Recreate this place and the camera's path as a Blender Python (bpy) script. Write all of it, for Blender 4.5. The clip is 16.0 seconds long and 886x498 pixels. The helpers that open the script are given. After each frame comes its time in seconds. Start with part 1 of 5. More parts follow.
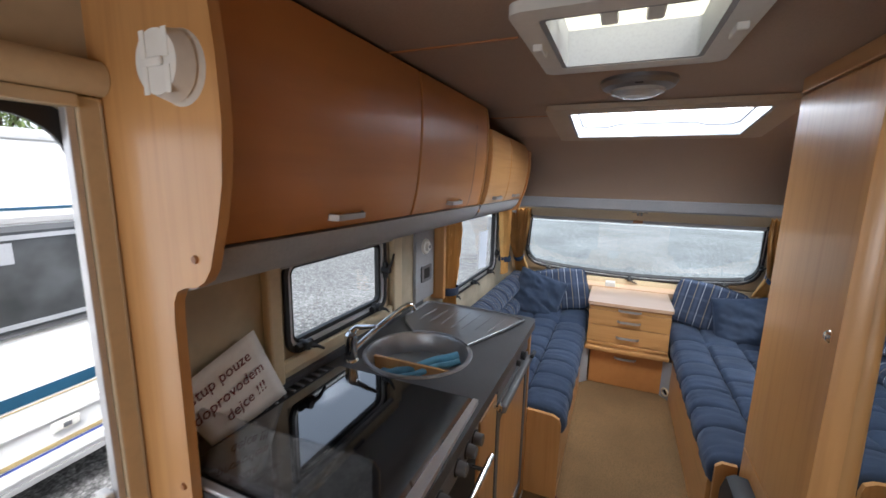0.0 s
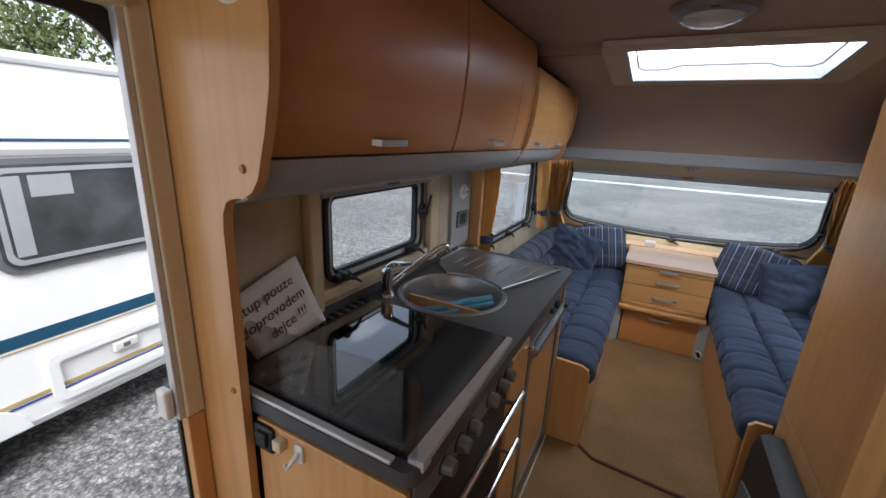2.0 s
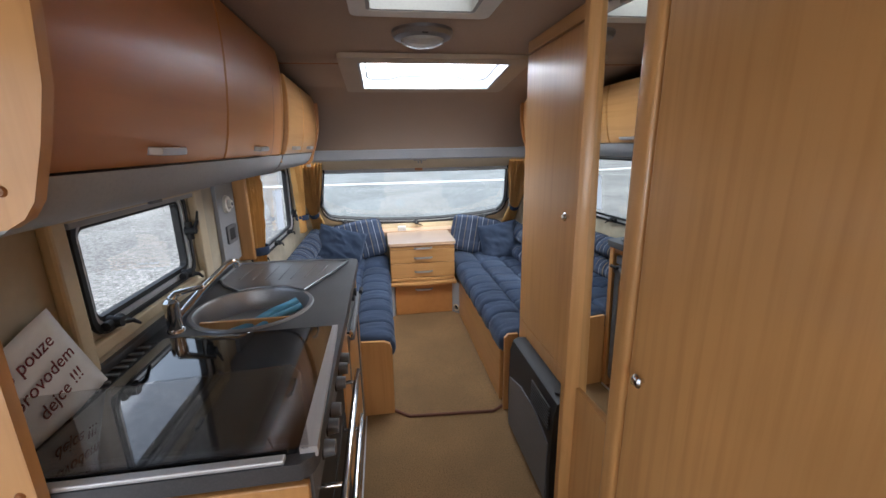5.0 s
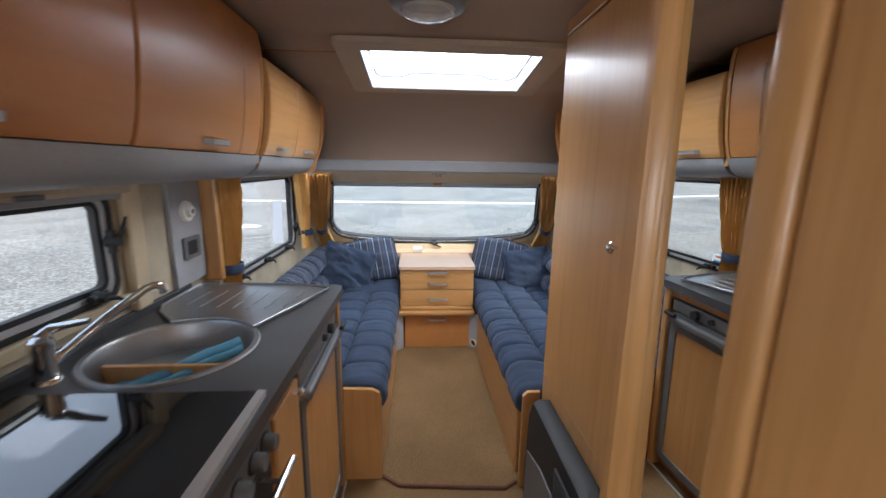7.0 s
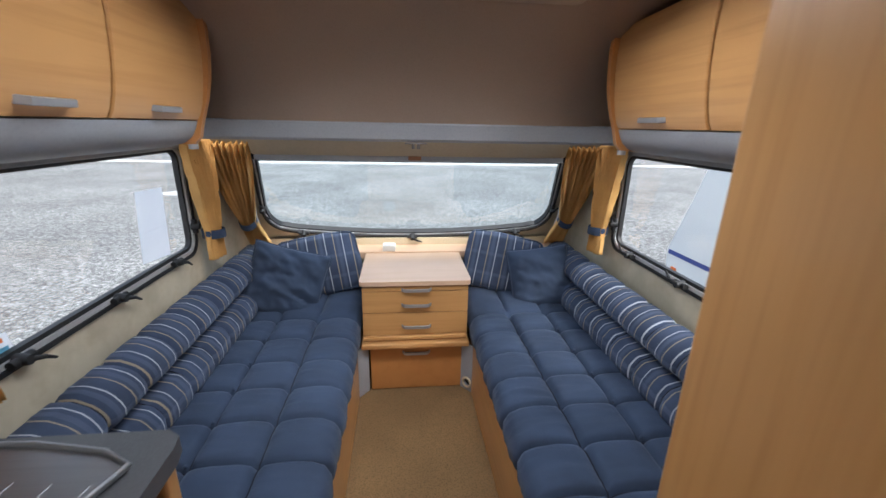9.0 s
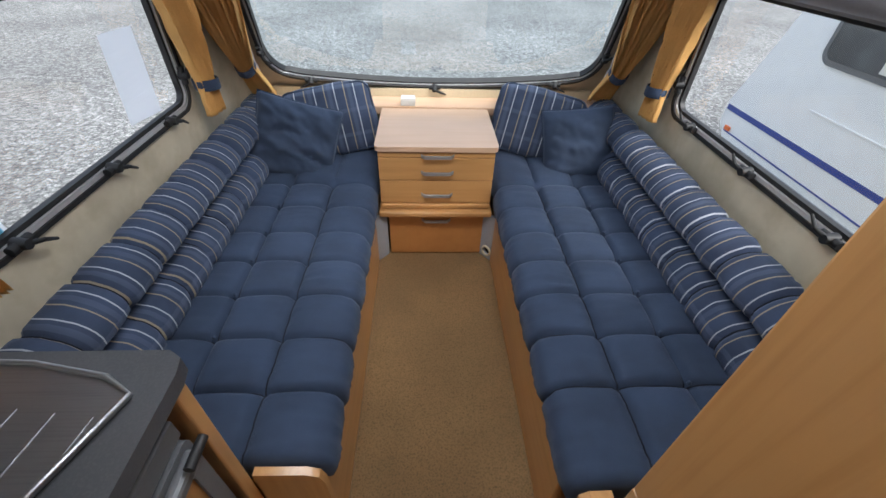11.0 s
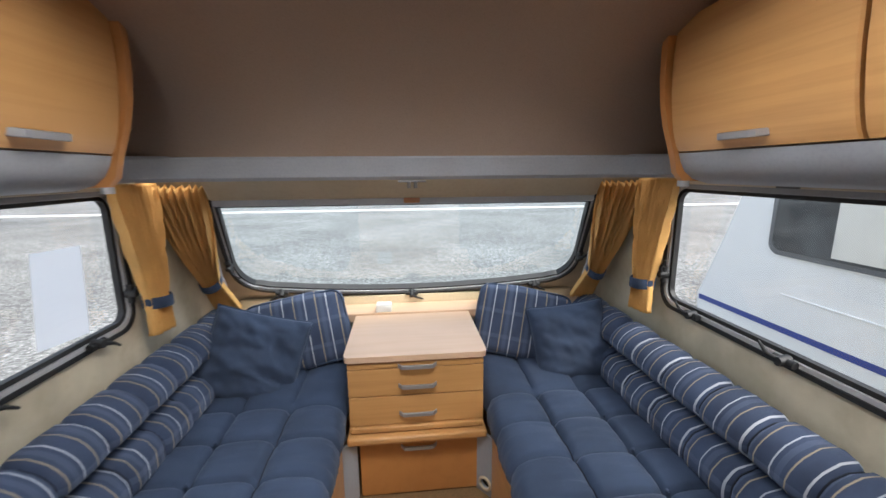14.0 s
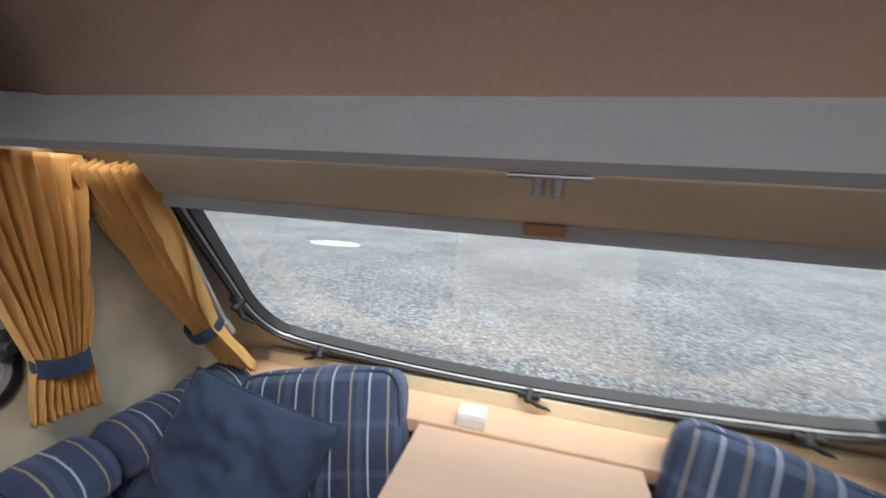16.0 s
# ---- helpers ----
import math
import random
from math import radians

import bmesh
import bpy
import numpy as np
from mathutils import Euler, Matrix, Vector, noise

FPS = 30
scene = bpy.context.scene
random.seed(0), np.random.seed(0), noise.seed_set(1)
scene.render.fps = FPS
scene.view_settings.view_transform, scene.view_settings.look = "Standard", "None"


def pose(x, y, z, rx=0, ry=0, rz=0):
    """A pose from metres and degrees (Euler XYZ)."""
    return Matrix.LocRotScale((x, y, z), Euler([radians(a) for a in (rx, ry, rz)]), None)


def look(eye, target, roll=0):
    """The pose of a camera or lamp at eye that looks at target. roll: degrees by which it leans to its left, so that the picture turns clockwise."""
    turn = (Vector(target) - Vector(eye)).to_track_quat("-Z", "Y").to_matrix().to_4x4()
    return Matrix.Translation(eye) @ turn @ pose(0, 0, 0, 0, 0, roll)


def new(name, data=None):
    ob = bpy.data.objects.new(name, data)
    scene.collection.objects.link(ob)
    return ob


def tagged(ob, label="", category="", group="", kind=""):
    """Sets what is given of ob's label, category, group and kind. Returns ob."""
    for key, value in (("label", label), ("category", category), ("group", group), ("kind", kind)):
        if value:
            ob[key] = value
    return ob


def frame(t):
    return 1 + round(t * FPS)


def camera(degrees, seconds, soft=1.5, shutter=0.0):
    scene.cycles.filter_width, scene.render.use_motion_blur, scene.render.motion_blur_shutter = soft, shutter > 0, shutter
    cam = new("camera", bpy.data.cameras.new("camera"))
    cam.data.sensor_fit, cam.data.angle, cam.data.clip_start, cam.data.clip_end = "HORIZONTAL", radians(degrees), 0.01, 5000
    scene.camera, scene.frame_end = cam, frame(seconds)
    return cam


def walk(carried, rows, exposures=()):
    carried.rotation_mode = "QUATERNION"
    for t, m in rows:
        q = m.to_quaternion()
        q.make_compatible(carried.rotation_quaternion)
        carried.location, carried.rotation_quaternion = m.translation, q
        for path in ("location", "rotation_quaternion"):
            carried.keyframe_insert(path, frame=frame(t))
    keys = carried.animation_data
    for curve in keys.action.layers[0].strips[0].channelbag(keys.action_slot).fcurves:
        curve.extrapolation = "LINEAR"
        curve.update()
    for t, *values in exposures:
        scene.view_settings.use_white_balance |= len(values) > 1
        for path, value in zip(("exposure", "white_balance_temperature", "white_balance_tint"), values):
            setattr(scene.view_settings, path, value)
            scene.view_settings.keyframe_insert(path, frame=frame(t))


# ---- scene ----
cam = camera(95.8, 16.0, 1.5, 0.4)
PATH = [
    (0, (-0.142, 0.37, 1.544), (-0.925, 2.177, 1.195), 1.1),
    (0.5, (-0.14, 0.309, 1.532), (-0.979, 2.071, 1.096), 1.3),
    (1, (-0.139, 0.286, 1.52), (-0.997, 2.026, 1.036), 0.8),
    (1.5, (-0.142, 0.298, 1.516), (-0.984, 2.04, 1.01), 1.5),
    (2, (-0.169, 0.367, 1.474), (-1.06, 2.069, 0.919), 2.8),
    (2.5, (-0.233, 0.414, 1.476), (-0.815, 2.263, 0.984), 3.7),
    (3, (-0.333, 0.342, 1.489), (-0.441, 2.29, 1.047), -0.7),
    (3.5, (-0.332, 0.283, 1.48), (-0.212, 2.23, 1.039), -0.3),
    (4, (-0.303, 0.226, 1.46), (-0.021, 2.143, 0.962), -0.5),
    (4.2, (-0.309, 0.207, 1.456), (0.045, 2.108, 0.946), -1.8),
    (6.5, (-0.202, 0.359, 1.406), (-0.122, 2.303, 0.943), 1.0),
    (7, (-0.144, 0.601, 1.382), (-0.019, 2.557, 0.98), 0.9),
    (7.5, (-0.1, 0.84, 1.396), (0.096, 2.783, 0.964), -0.1),
    (8, (-0.033, 1.128, 1.411), (-0.007, 3.083, 0.989), 2.8),
    (8.5, (-0.034, 1.347, 1.409), (0.018, 3.269, 0.856), 2.2),
    (9, (-0.072, 1.581, 1.419), (0.136, 3.479, 0.825), 1.2),
    (9.5, (-0.074, 1.731, 1.453), (0.115, 3.529, 0.597), 1.5),
    (10, (-0.058, 1.785, 1.481), (0.071, 3.444, 0.371), 4.0),
    (10.2, (-0.056, 1.779, 1.477), (0.057, 3.403, 0.315), 3.2),
    (12.3, (-0.064, 1.784, 1.456), (0.003, 3.28, 0.13), 1.1),
    (12.5, (-0.036, 1.784, 1.451), (0.004, 3.297, 0.144), 1.0),
    (13, (-0.034, 1.798, 1.424), (0.091, 3.594, 0.552), 2.8),
    (13.5, (-0.009, 1.838, 1.402), (0.072, 3.78, 0.932), 0.4),
    (14, (-0.037, 1.993, 1.369), (0.158, 3.947, 0.987), -0.5),
    (14.5, (-0.036, 2.181, 1.347), (0.265, 4.111, 0.914), -0.3),
    (15, (0.048, 2.453, 1.32), (0.175, 4.423, 0.998), 2.1),
    (15.5, (0.077, 2.669, 1.305), (-0.057, 4.636, 0.968), 2.2),
    (16, (0.003, 2.958, 1.317), (-0.486, 4.871, 1.002), 3.4),
]
walk(cam, [(t, look(eye, target, roll)) for t, eye, target, roll in PATH],
     exposures=[(0, 1.75, 6150, 10), (1.5, 1.4, 6150, 10), (3, 1.25, 6150, 10), (4, 1.75, 6150, 10), (7, 1.9, 6150, 10), (8.5, 1.8, 6150, 10),
                (10, 1.65, 6150, 10), (12.5, 1.7, 6450, 10), (14, 1.78, 6450, 10), (16, 1.6, 6450, 10)])

# ---- world, light ----
world = bpy.data.worlds.new("sky")
scene.world = world
world.use_nodes = True
wn = world.node_tree
sky = wn.nodes.new("ShaderNodeTexSky")
sky.sky_type, sky.sun_disc, sky.sun_elevation, sky.sun_rotation = "NISHITA", False, radians(46), radians(130)
sky.air_density, sky.dust_density = 1.0, 4.0
hsv = wn.nodes.new("ShaderNodeHueSaturation")
hsv.inputs["Saturation"].default_value = 0.5
wn.links.new(sky.outputs[0], hsv.inputs["Color"])
wn.links.new(hsv.outputs[0], wn.nodes["Background"].inputs["Color"])
wn.nodes["Background"].inputs["Strength"].default_value = 0.15
sun = new("sun", bpy.data.lights.new("sun", "SUN"))
sun.data.energy, sun.data.angle, sun.data.color = 1.5, radians(45), (1.0, 0.98, 0.95)
sun.matrix_world = look((2, -4, 8), (0, 0, 0))

# ---- materials ----
def shader(name, color, rough=0.5, metal=0.0, grain=0.0, scale=(40, 40, 40), vary=0.12, big=3.0, bump=0.0, coat=0.0, second=None):
    """A surface with a fine grain, a coarse variation and a relief."""
    m = bpy.data.materials.new(name)
    m.use_nodes = True
    t = m.node_tree
    b = t.nodes["Principled BSDF"]
    b.inputs["Roughness"].default_value, b.inputs["Metallic"].default_value = rough, metal
    b.inputs["Coat Weight"].default_value = coat
    b.inputs["Coat Roughness"].default_value = 0.15
    co = t.nodes.new("ShaderNodeTexCoord")
    mp = t.nodes.new("ShaderNodeMapping")
    mp.inputs["Scale"].default_value = scale
    t.links.new(co.outputs["Object"], mp.inputs["Vector"])
    fine = t.nodes.new("ShaderNodeTexNoise")
    fine.inputs["Scale"].default_value, fine.inputs["Detail"].default_value = 1.0, 6.0
    t.links.new(mp.outputs[0], fine.inputs["Vector"])
    wide = t.nodes.new("ShaderNodeTexNoise")
    wide.inputs["Scale"].default_value, wide.inputs["Detail"].default_value = big, 3.0
    t.links.new(co.outputs["Object"], wide.inputs["Vector"])
    def mixed(a, bcol, fac):
        mx = t.nodes.new("ShaderNodeMix")
        mx.data_type = "RGBA"
        for sock, val in ((mx.inputs[0], fac), (mx.inputs[6], a), (mx.inputs[7], bcol)):
            if isinstance(val, bpy.types.NodeSocket):
                t.links.new(val, sock)
            else:
                sock.default_value = val if isinstance(val, float) else (*val[:3], 1)
        return mx.outputs[2]
    def ramp(src, lo, hi):
        r = t.nodes.new("ShaderNodeMapRange")
        r.inputs[1].default_value, r.inputs[2].default_value = lo, hi
        t.links.new(src, r.inputs[0])
        return r.outputs[0]
    dark = [c * (1 - vary) for c in color]
    light = [min(1, c * (1 + vary)) for c in color]
    col = mixed(dark, light, ramp(wide.outputs[0], 0.35, 0.65))
    if grain:
        col = mixed(col, second or [c * 0.55 for c in color], ramp_scaled(t, fine.outputs[0], 0.45, 0.75, grain))
    t.links.new(col, b.inputs["Base Color"])
    if bump:
        bp = t.nodes.new("ShaderNodeBump")
        bp.inputs["Strength"].default_value, bp.inputs["Distance"].default_value = bump, 0.004
        t.links.new(fine.outputs[0], bp.inputs["Height"])
        t.links.new(bp.outputs[0], b.inputs["Normal"])
    return m


def ramp_scaled(t, src, lo, hi, top):
    r = t.nodes.new("ShaderNodeMapRange")
    r.inputs[1].default_value, r.inputs[2].default_value, r.inputs[4].default_value = lo, hi, top
    t.links.new(src, r.inputs[0])
    return r.outputs[0]


def pebbled(m, scales):
    """Loose stones of several sizes over a ground material: each with its own tone, dark between."""
    t = m.node_tree
    b = t.nodes["Principled BSDF"]
    col = b.inputs["Base Color"].links[0].from_socket
    co = t.nodes.new("ShaderNodeTexCoord")
    height = None
    for size in scales:
        vo = t.nodes.new("ShaderNodeTexVoronoi")
        vo.inputs["Scale"].default_value = size
        t.links.new(co.outputs["Object"], vo.inputs["Vector"])
        bw = t.nodes.new("ShaderNodeSeparateColor")
        t.links.new(vo.outputs["Color"], bw.inputs[0])
        tone = t.nodes.new("ShaderNodeMapRange")
        tone.inputs[3].default_value, tone.inputs[4].default_value = 0.62, 1.4
        t.links.new(bw.outputs[0], tone.inputs[0])
        gap = t.nodes.new("ShaderNodeMapRange")
        gap.inputs[1].default_value, gap.inputs[2].default_value, gap.inputs[3].default_value, gap.inputs[4].default_value = 0.3, 0.8, 1.0, 0.55
        t.links.new(vo.outputs["Distance"], gap.inputs[0])
        mul = t.nodes.new("ShaderNodeMath"); mul.operation = "MULTIPLY"
        t.links.new(tone.outputs[0], mul.inputs[0]); t.links.new(gap.outputs[0], mul.inputs[1])
        vm = t.nodes.new("ShaderNodeVectorMath"); vm.operation = "SCALE"
        t.links.new(col, vm.inputs[0]); t.links.new(mul.outputs[0], vm.inputs["Scale"])
        col = vm.outputs[0]
        height = vo.outputs["Distance"]
    t.links.new(col, b.inputs["Base Color"])
    bp = t.nodes.new("ShaderNodeBump")
    bp.invert = True
    bp.inputs["Strength"].default_value, bp.inputs["Distance"].default_value = 0.5, 0.008
    t.links.new(height, bp.inputs["Height"]); t.links.new(bp.outputs[0], b.inputs["Normal"])
    return m


def striped(name, axis, other, pitch=0.088):
    """Navy upholstery with white and tan stripes across one axis and faint bands along another."""
    m = shader(name, (0.036, 0.054, 0.102), 0.9, 0, 0.5, (500, 500, 500), 0.2, 9, 0.25)
    t = m.node_tree
    b = t.nodes["Principled BSDF"]
    base = b.inputs["Base Color"].links[0].from_socket
    co = t.nodes.new("ShaderNodeTexCoord")
    sp = t.nodes.new("ShaderNodeSeparateXYZ")
    t.links.new(co.outputs["Object"], sp.inputs[0])
    def lines(src, step, shift, half):
        a = t.nodes.new("ShaderNodeMath"); a.operation = "MULTIPLY_ADD"
        t.links.new(src, a.inputs[0]); a.inputs[1].default_value, a.inputs[2].default_value = 1 / step, shift
        f = t.nodes.new("ShaderNodeMath"); f.operation = "FRACT"
        t.links.new(a.outputs[0], f.inputs[0])
        c = t.nodes.new("ShaderNodeMath"); c.operation = "COMPARE"
        t.links.new(f.outputs[0], c.inputs[0]); c.inputs[1].default_value, c.inputs[2].default_value = 0.5, half
        return c.outputs[0]
    def over(col, paint, mask, amount):
        g = t.nodes.new("ShaderNodeMath"); g.operation = "MULTIPLY"
        t.links.new(mask, g.inputs[0]); g.inputs[1].default_value = amount
        mx = t.nodes.new("ShaderNodeMix"); mx.data_type = "RGBA"
        t.links.new(g.outputs[0], mx.inputs[0]); t.links.new(col, mx.inputs[6]); mx.inputs[7].default_value = (*paint, 1)
        return mx.outputs[2]
    col = over(base, (0.10, 0.13, 0.20), lines(sp.outputs[other], 0.12, 0.2, 0.08), 0.35)
    col = over(col, (0.10, 0.13, 0.20), lines(sp.outputs[axis], pitch, 0.25, 0.09), 0.35)
    col = over(col, (0.50, 0.53, 0.58), lines(sp.outputs[axis], pitch, 0.0, 0.024), 0.8)
    col = over(col, (0.36, 0.29, 0.19), lines(sp.outputs[axis], pitch, 0.5, 0.024), 0.8)
    t.links.new(col, b.inputs["Base Color"])
    return m


BEECH, BEECH_D = (0.56, 0.295, 0.108), (0.39, 0.18, 0.053)
wood_v = shader("beech_upright", BEECH, 0.34, 0, 0.5, (55, 55, 2.2), 0.10, 1.6, 0.05, 0.25, BEECH_D)
wood_h = shader("beech_lengthwise", BEECH, 0.34, 0, 0.5, (55, 2.2, 55), 0.10, 1.6, 0.05, 0.25, BEECH_D)
wood_x = shader("beech_crosswise", BEECH, 0.34, 0, 0.5, (2.2, 55, 55), 0.10, 1.6, 0.05, 0.25, BEECH_D)
wood_red = shader("beech_polished", (0.49, 0.212, 0.064), 0.40, 0, 0.4, (20, 1.4, 20), 0.12, 1.6, 0.03, 0.14, (0.37, 0.15, 0.043))
wood_edge = shader("beech_edge", (0.30, 0.12, 0.04), 0.4, 0, 0.4, (30, 30, 3), 0.12, 4, 0.03)
wood_pale = shader("beech_top", (0.69, 0.46, 0.305), 0.35, 0, 0.35, (2, 30, 30), 0.07, 2, 0.03, 0.2, (0.55, 0.33, 0.18))
ceiling_mat = shader("ceiling_lining", (0.37, 0.272, 0.208), 0.8, 0, 0.3, (220, 220, 220), 0.05, 1.2, 0.15)
wall_mat = shader("wall_lining", (0.52, 0.46, 0.345), 0.75, 0, 0.5, (14, 14, 14), 0.14, 5, 0.06, 0, (0.38, 0.32, 0.21))
cream = shader("cream_plastic", (0.62, 0.52, 0.35), 0.5, 0, 0.15, (60, 60, 60), 0.05, 3, 0.02)
cream_d = shader("blind_cassette", (0.50, 0.42, 0.30), 0.5, 0, 0.15, (60, 60, 60), 0.05, 3, 0.02)
white_pl = shader("white_plastic", (0.72, 0.71, 0.67), 0.45, 0, 0.1, (60, 60, 60), 0.05, 6, 0.02)
grey_pl = shader("grey_trim", (0.33, 0.345, 0.37), 0.5, 0, 0.2, (120, 120, 120), 0.06, 3, 0.03)
grey_d = shader("dark_grey_trim", (0.13, 0.135, 0.145), 0.45, 0, 0.2, (120, 120, 120), 0.08, 3, 0.03)
black_pl = shader("black_plastic", (0.012, 0.012, 0.013), 0.58, 0, 0.2, (200, 200, 200), 0.15, 6, 0.04)
rubber = shader("black_rubber", (0.012, 0.012, 0.013), 0.55, 0, 0.2, (200, 200, 200), 0.15, 6, 0.04)
alu = shader("aluminium", (0.58, 0.58, 0.59), 0.38, 0.5, 0.2, (300, 8, 300), 0.05, 3, 0.02)
steel = shader("brushed_steel", (0.40, 0.41, 0.43), 0.40, 1.0, 0.3, (8, 400, 400), 0.06, 3, 0.02)
satin_steel = shader("satin_steel", (0.30, 0.30, 0.31), 0.5, 1.0, 0.3, (8, 400, 400), 0.06, 3, 0.02)
chrome = shader("chrome", (0.78, 0.79, 0.80), 0.09, 1.0, 0.05, (20, 20, 20), 0.04, 3)
handle_grey = shader("satin_handle", (0.45, 0.46, 0.48), 0.38, 0.7, 0.1, (80, 80, 80), 0.05, 3, 0.02)
worktop_mat = shader("grey_laminate", (0.062, 0.065, 0.072), 0.45, 0, 0.5, (260, 260, 260), 0.15, 4, 0.08, 0, (0.10, 0.10, 0.11))
hob_glass = shader("black_hob_glass", (0.006, 0.006, 0.007), 0.045, 0, 0.1, (90, 90, 90), 0.2, 4)
carpet_mat = shader("tan_carpet", (0.225, 0.13, 0.055), 0.95, 0, 0.9, (150, 150, 150), 0.12, 2.5, 1.0, 0, (0.10, 0.07, 0.027))
binding = shader("carpet_binding", (0.11, 0.04, 0.025), 0.9, 0, 0.4, (300, 300, 300), 0.1, 6, 0.3)
navy = shader("navy_upholstery", (0.032, 0.051, 0.094), 0.92, 0, 0.5, (420, 420, 420), 0.16, 7, 0.3, 0, (0.022, 0.038, 0.074))
# near-black navy for the seam cords: crease shade put into the colour
navy_seam_shade = shader("navy_seam_shade", (0.010, 0.014, 0.026), 0.95, 0, 0.3, (300, 300, 300), 0.15, 9)
navy_p = shader("navy_pillow", (0.036, 0.056, 0.10), 0.92, 0, 0.5, (420, 420, 420), 0.16, 9, 0.3, 0, (0.026, 0.042, 0.08))
stripes_y = striped("striped_upholstery", "Y", "Z")
stripes_x = striped("striped_cushion", "X", "Z", 0.10)
for m_ in (navy, navy_p, stripes_y, stripes_x):
    b_ = m_.node_tree.nodes["Principled BSDF"]
    b_.inputs["Sheen Weight"].default_value, b_.inputs["Sheen Roughness"].default_value = 0.14, 0.4
    b_.inputs["Sheen Tint"].default_value = (0.62, 0.72, 0.9, 1)
gold = shader("gold_curtain", (0.64, 0.36, 0.115), 0.85, 0, 0.4, (300, 300, 120), 0.12, 6, 0.2, 0, (0.55, 0.27, 0.06))
gravel = shader("gravel", (0.235, 0.231, 0.228), 0.95, 0, 0.6, (9, 9, 9), 0.2, 0.5, 0.0, 0, (0.18, 0.176, 0.17))
pebbled(gravel, (24, 62))
van_white = shader("white_enamel", (0.86, 0.87, 0.88), 0.3, 0, 0.08, (8, 8, 8), 0.03, 1.2, 0.01, 0.2)
van_blue = shader("blue_stripe", (0.04, 0.07, 0.30), 0.4, 0, 0.1, (20, 20, 20), 0.08, 3)
van_petrol = shader("petrol_stripe", (0.015, 0.075, 0.14), 0.4, 0, 0.1, (20, 20, 20), 0.08, 3)
van_gold = shader("gold_stripe", (0.42, 0.33, 0.16), 0.4, 0, 0.1, (20, 20, 20), 0.08, 3)
dark_pane = shader("tinted_pane", (0.06, 0.065, 0.07), 0.06, 0, 0.3, (3, 3, 8), 0.4, 3)
orange = shader("orange_lens", (0.75, 0.16, 0.03), 0.3, 0, 0.1, (60, 60, 60), 0.08, 9)
paper_mat = shader("paper", (0.78, 0.76, 0.74), 0.8, 0, 0.1, (80, 80, 80), 0.03, 8, 0.05)
ink_red = shader("red_ink", (0.16, 0.02, 0.022), 0.8, 0, 0.1, (80, 80, 80), 0.1, 8)
hose_blue = shader("blue_plastic", (0.12, 0.34, 0.50), 0.35, 0, 0.2, (60, 60, 60), 0.15, 12)
hose_pale = shader("pale_blue_plastic", (0.33, 0.52, 0.62), 0.35, 0, 0.2, (60, 60, 60), 0.15, 12)
bark = shader("bark", (0.10, 0.075, 0.05), 0.9, 0, 0.6, (14, 14, 3), 0.2, 3, 0.8)
leaf_g = shader("green_leaves", (0.085, 0.12, 0.035), 0.7, 0, 0.5, (5, 5, 5), 0.35, 0.8, 0, 0, (0.05, 0.07, 0.02))
leaf_y = shader("yellowing_leaves", (0.26, 0.21, 0.05), 0.7, 0, 0.5, (5, 5, 5), 0.35, 0.8, 0, 0, (0.14, 0.13, 0.03))
line_paint = shader("pale_concrete", (0.52, 0.52, 0.51), 0.8, 0, 0.4, (8, 8, 8), 0.12, 1, 0.1)
worn_patch = shader("worn_gravel", (0.40, 0.40, 0.39), 0.9, 0, 0.6, (9, 9, 9), 0.2, 2, 0.1)
car_paint = shader("dark_car_paint", (0.02, 0.025, 0.035), 0.25, 0.3, 0.1, (20, 20, 20), 0.1, 1, 0, 0.6)
tyre_mat = shader("tyre_rubber", (0.02, 0.02, 0.02), 0.8, 0, 0.3, (90, 90, 90), 0.15, 6, 0.2)

lens_mat = shader("ribbed_lens", (0.42, 0.41, 0.39), 0.12, 0, 0.5, (4, 160, 160), 0.08, 9, 0.5, 0.5, (0.24, 0.23, 0.21))

frame_tan = shader("tan_moulding", (0.42, 0.33, 0.24), 0.5, 0, 0.15, (60, 60, 60), 0.05, 3, 0.02)
mirror_mat = bpy.data.materials.new("mirror_glass")
mirror_mat.use_nodes = True
mb = mirror_mat.node_tree.nodes["Principled BSDF"]
mb.inputs["Base Color"].default_value, mb.inputs["Metallic"].default_value, mb.inputs["Roughness"].default_value = (0.82, 0.84, 0.83, 1), 1.0, 0.01


def pane_material(name, tint, gloss_amount, rough=0.02):
    """Thin clear glass or acrylic: straight through, with a Fresnel gloss."""
    m = bpy.data.materials.new(name)
    m.use_nodes = True
    t = m.node_tree
    t.nodes.remove(t.nodes["Principled BSDF"])
    clear, gloss, mix = (t.nodes.new("ShaderNodeBsdf" + k) if k != "Mix" else t.nodes.new("ShaderNodeMixShader") for k in ("Transparent", "Glossy", "Mix"))
    clear.inputs[0].default_value, gloss.inputs[0].default_value = (*tint, 1), (1, 1, 1, 1)
    gloss.inputs["Roughness"].default_value = rough
    lw = t.nodes.new("ShaderNodeLayerWeight")
    po = t.nodes.new("ShaderNodeMath"); po.operation = "POWER"
    t.links.new(lw.outputs["Facing"], po.inputs[0]); po.inputs[1].default_value = 4.0
    ma = t.nodes.new("ShaderNodeMath"); ma.operation = "MULTIPLY_ADD"
    t.links.new(po.outputs[0], ma.inputs[0]); ma.inputs[1].default_value, ma.inputs[2].default_value = 0.35, gloss_amount
    t.links.new(ma.outputs[0], mix.inputs[0])
    t.links.new(clear.outputs[0], mix.inputs[1]); t.links.new(gloss.outputs[0], mix.inputs[2])
    t.links.new(mix.outputs[0], t.nodes["Material Output"].inputs[0])
    return m


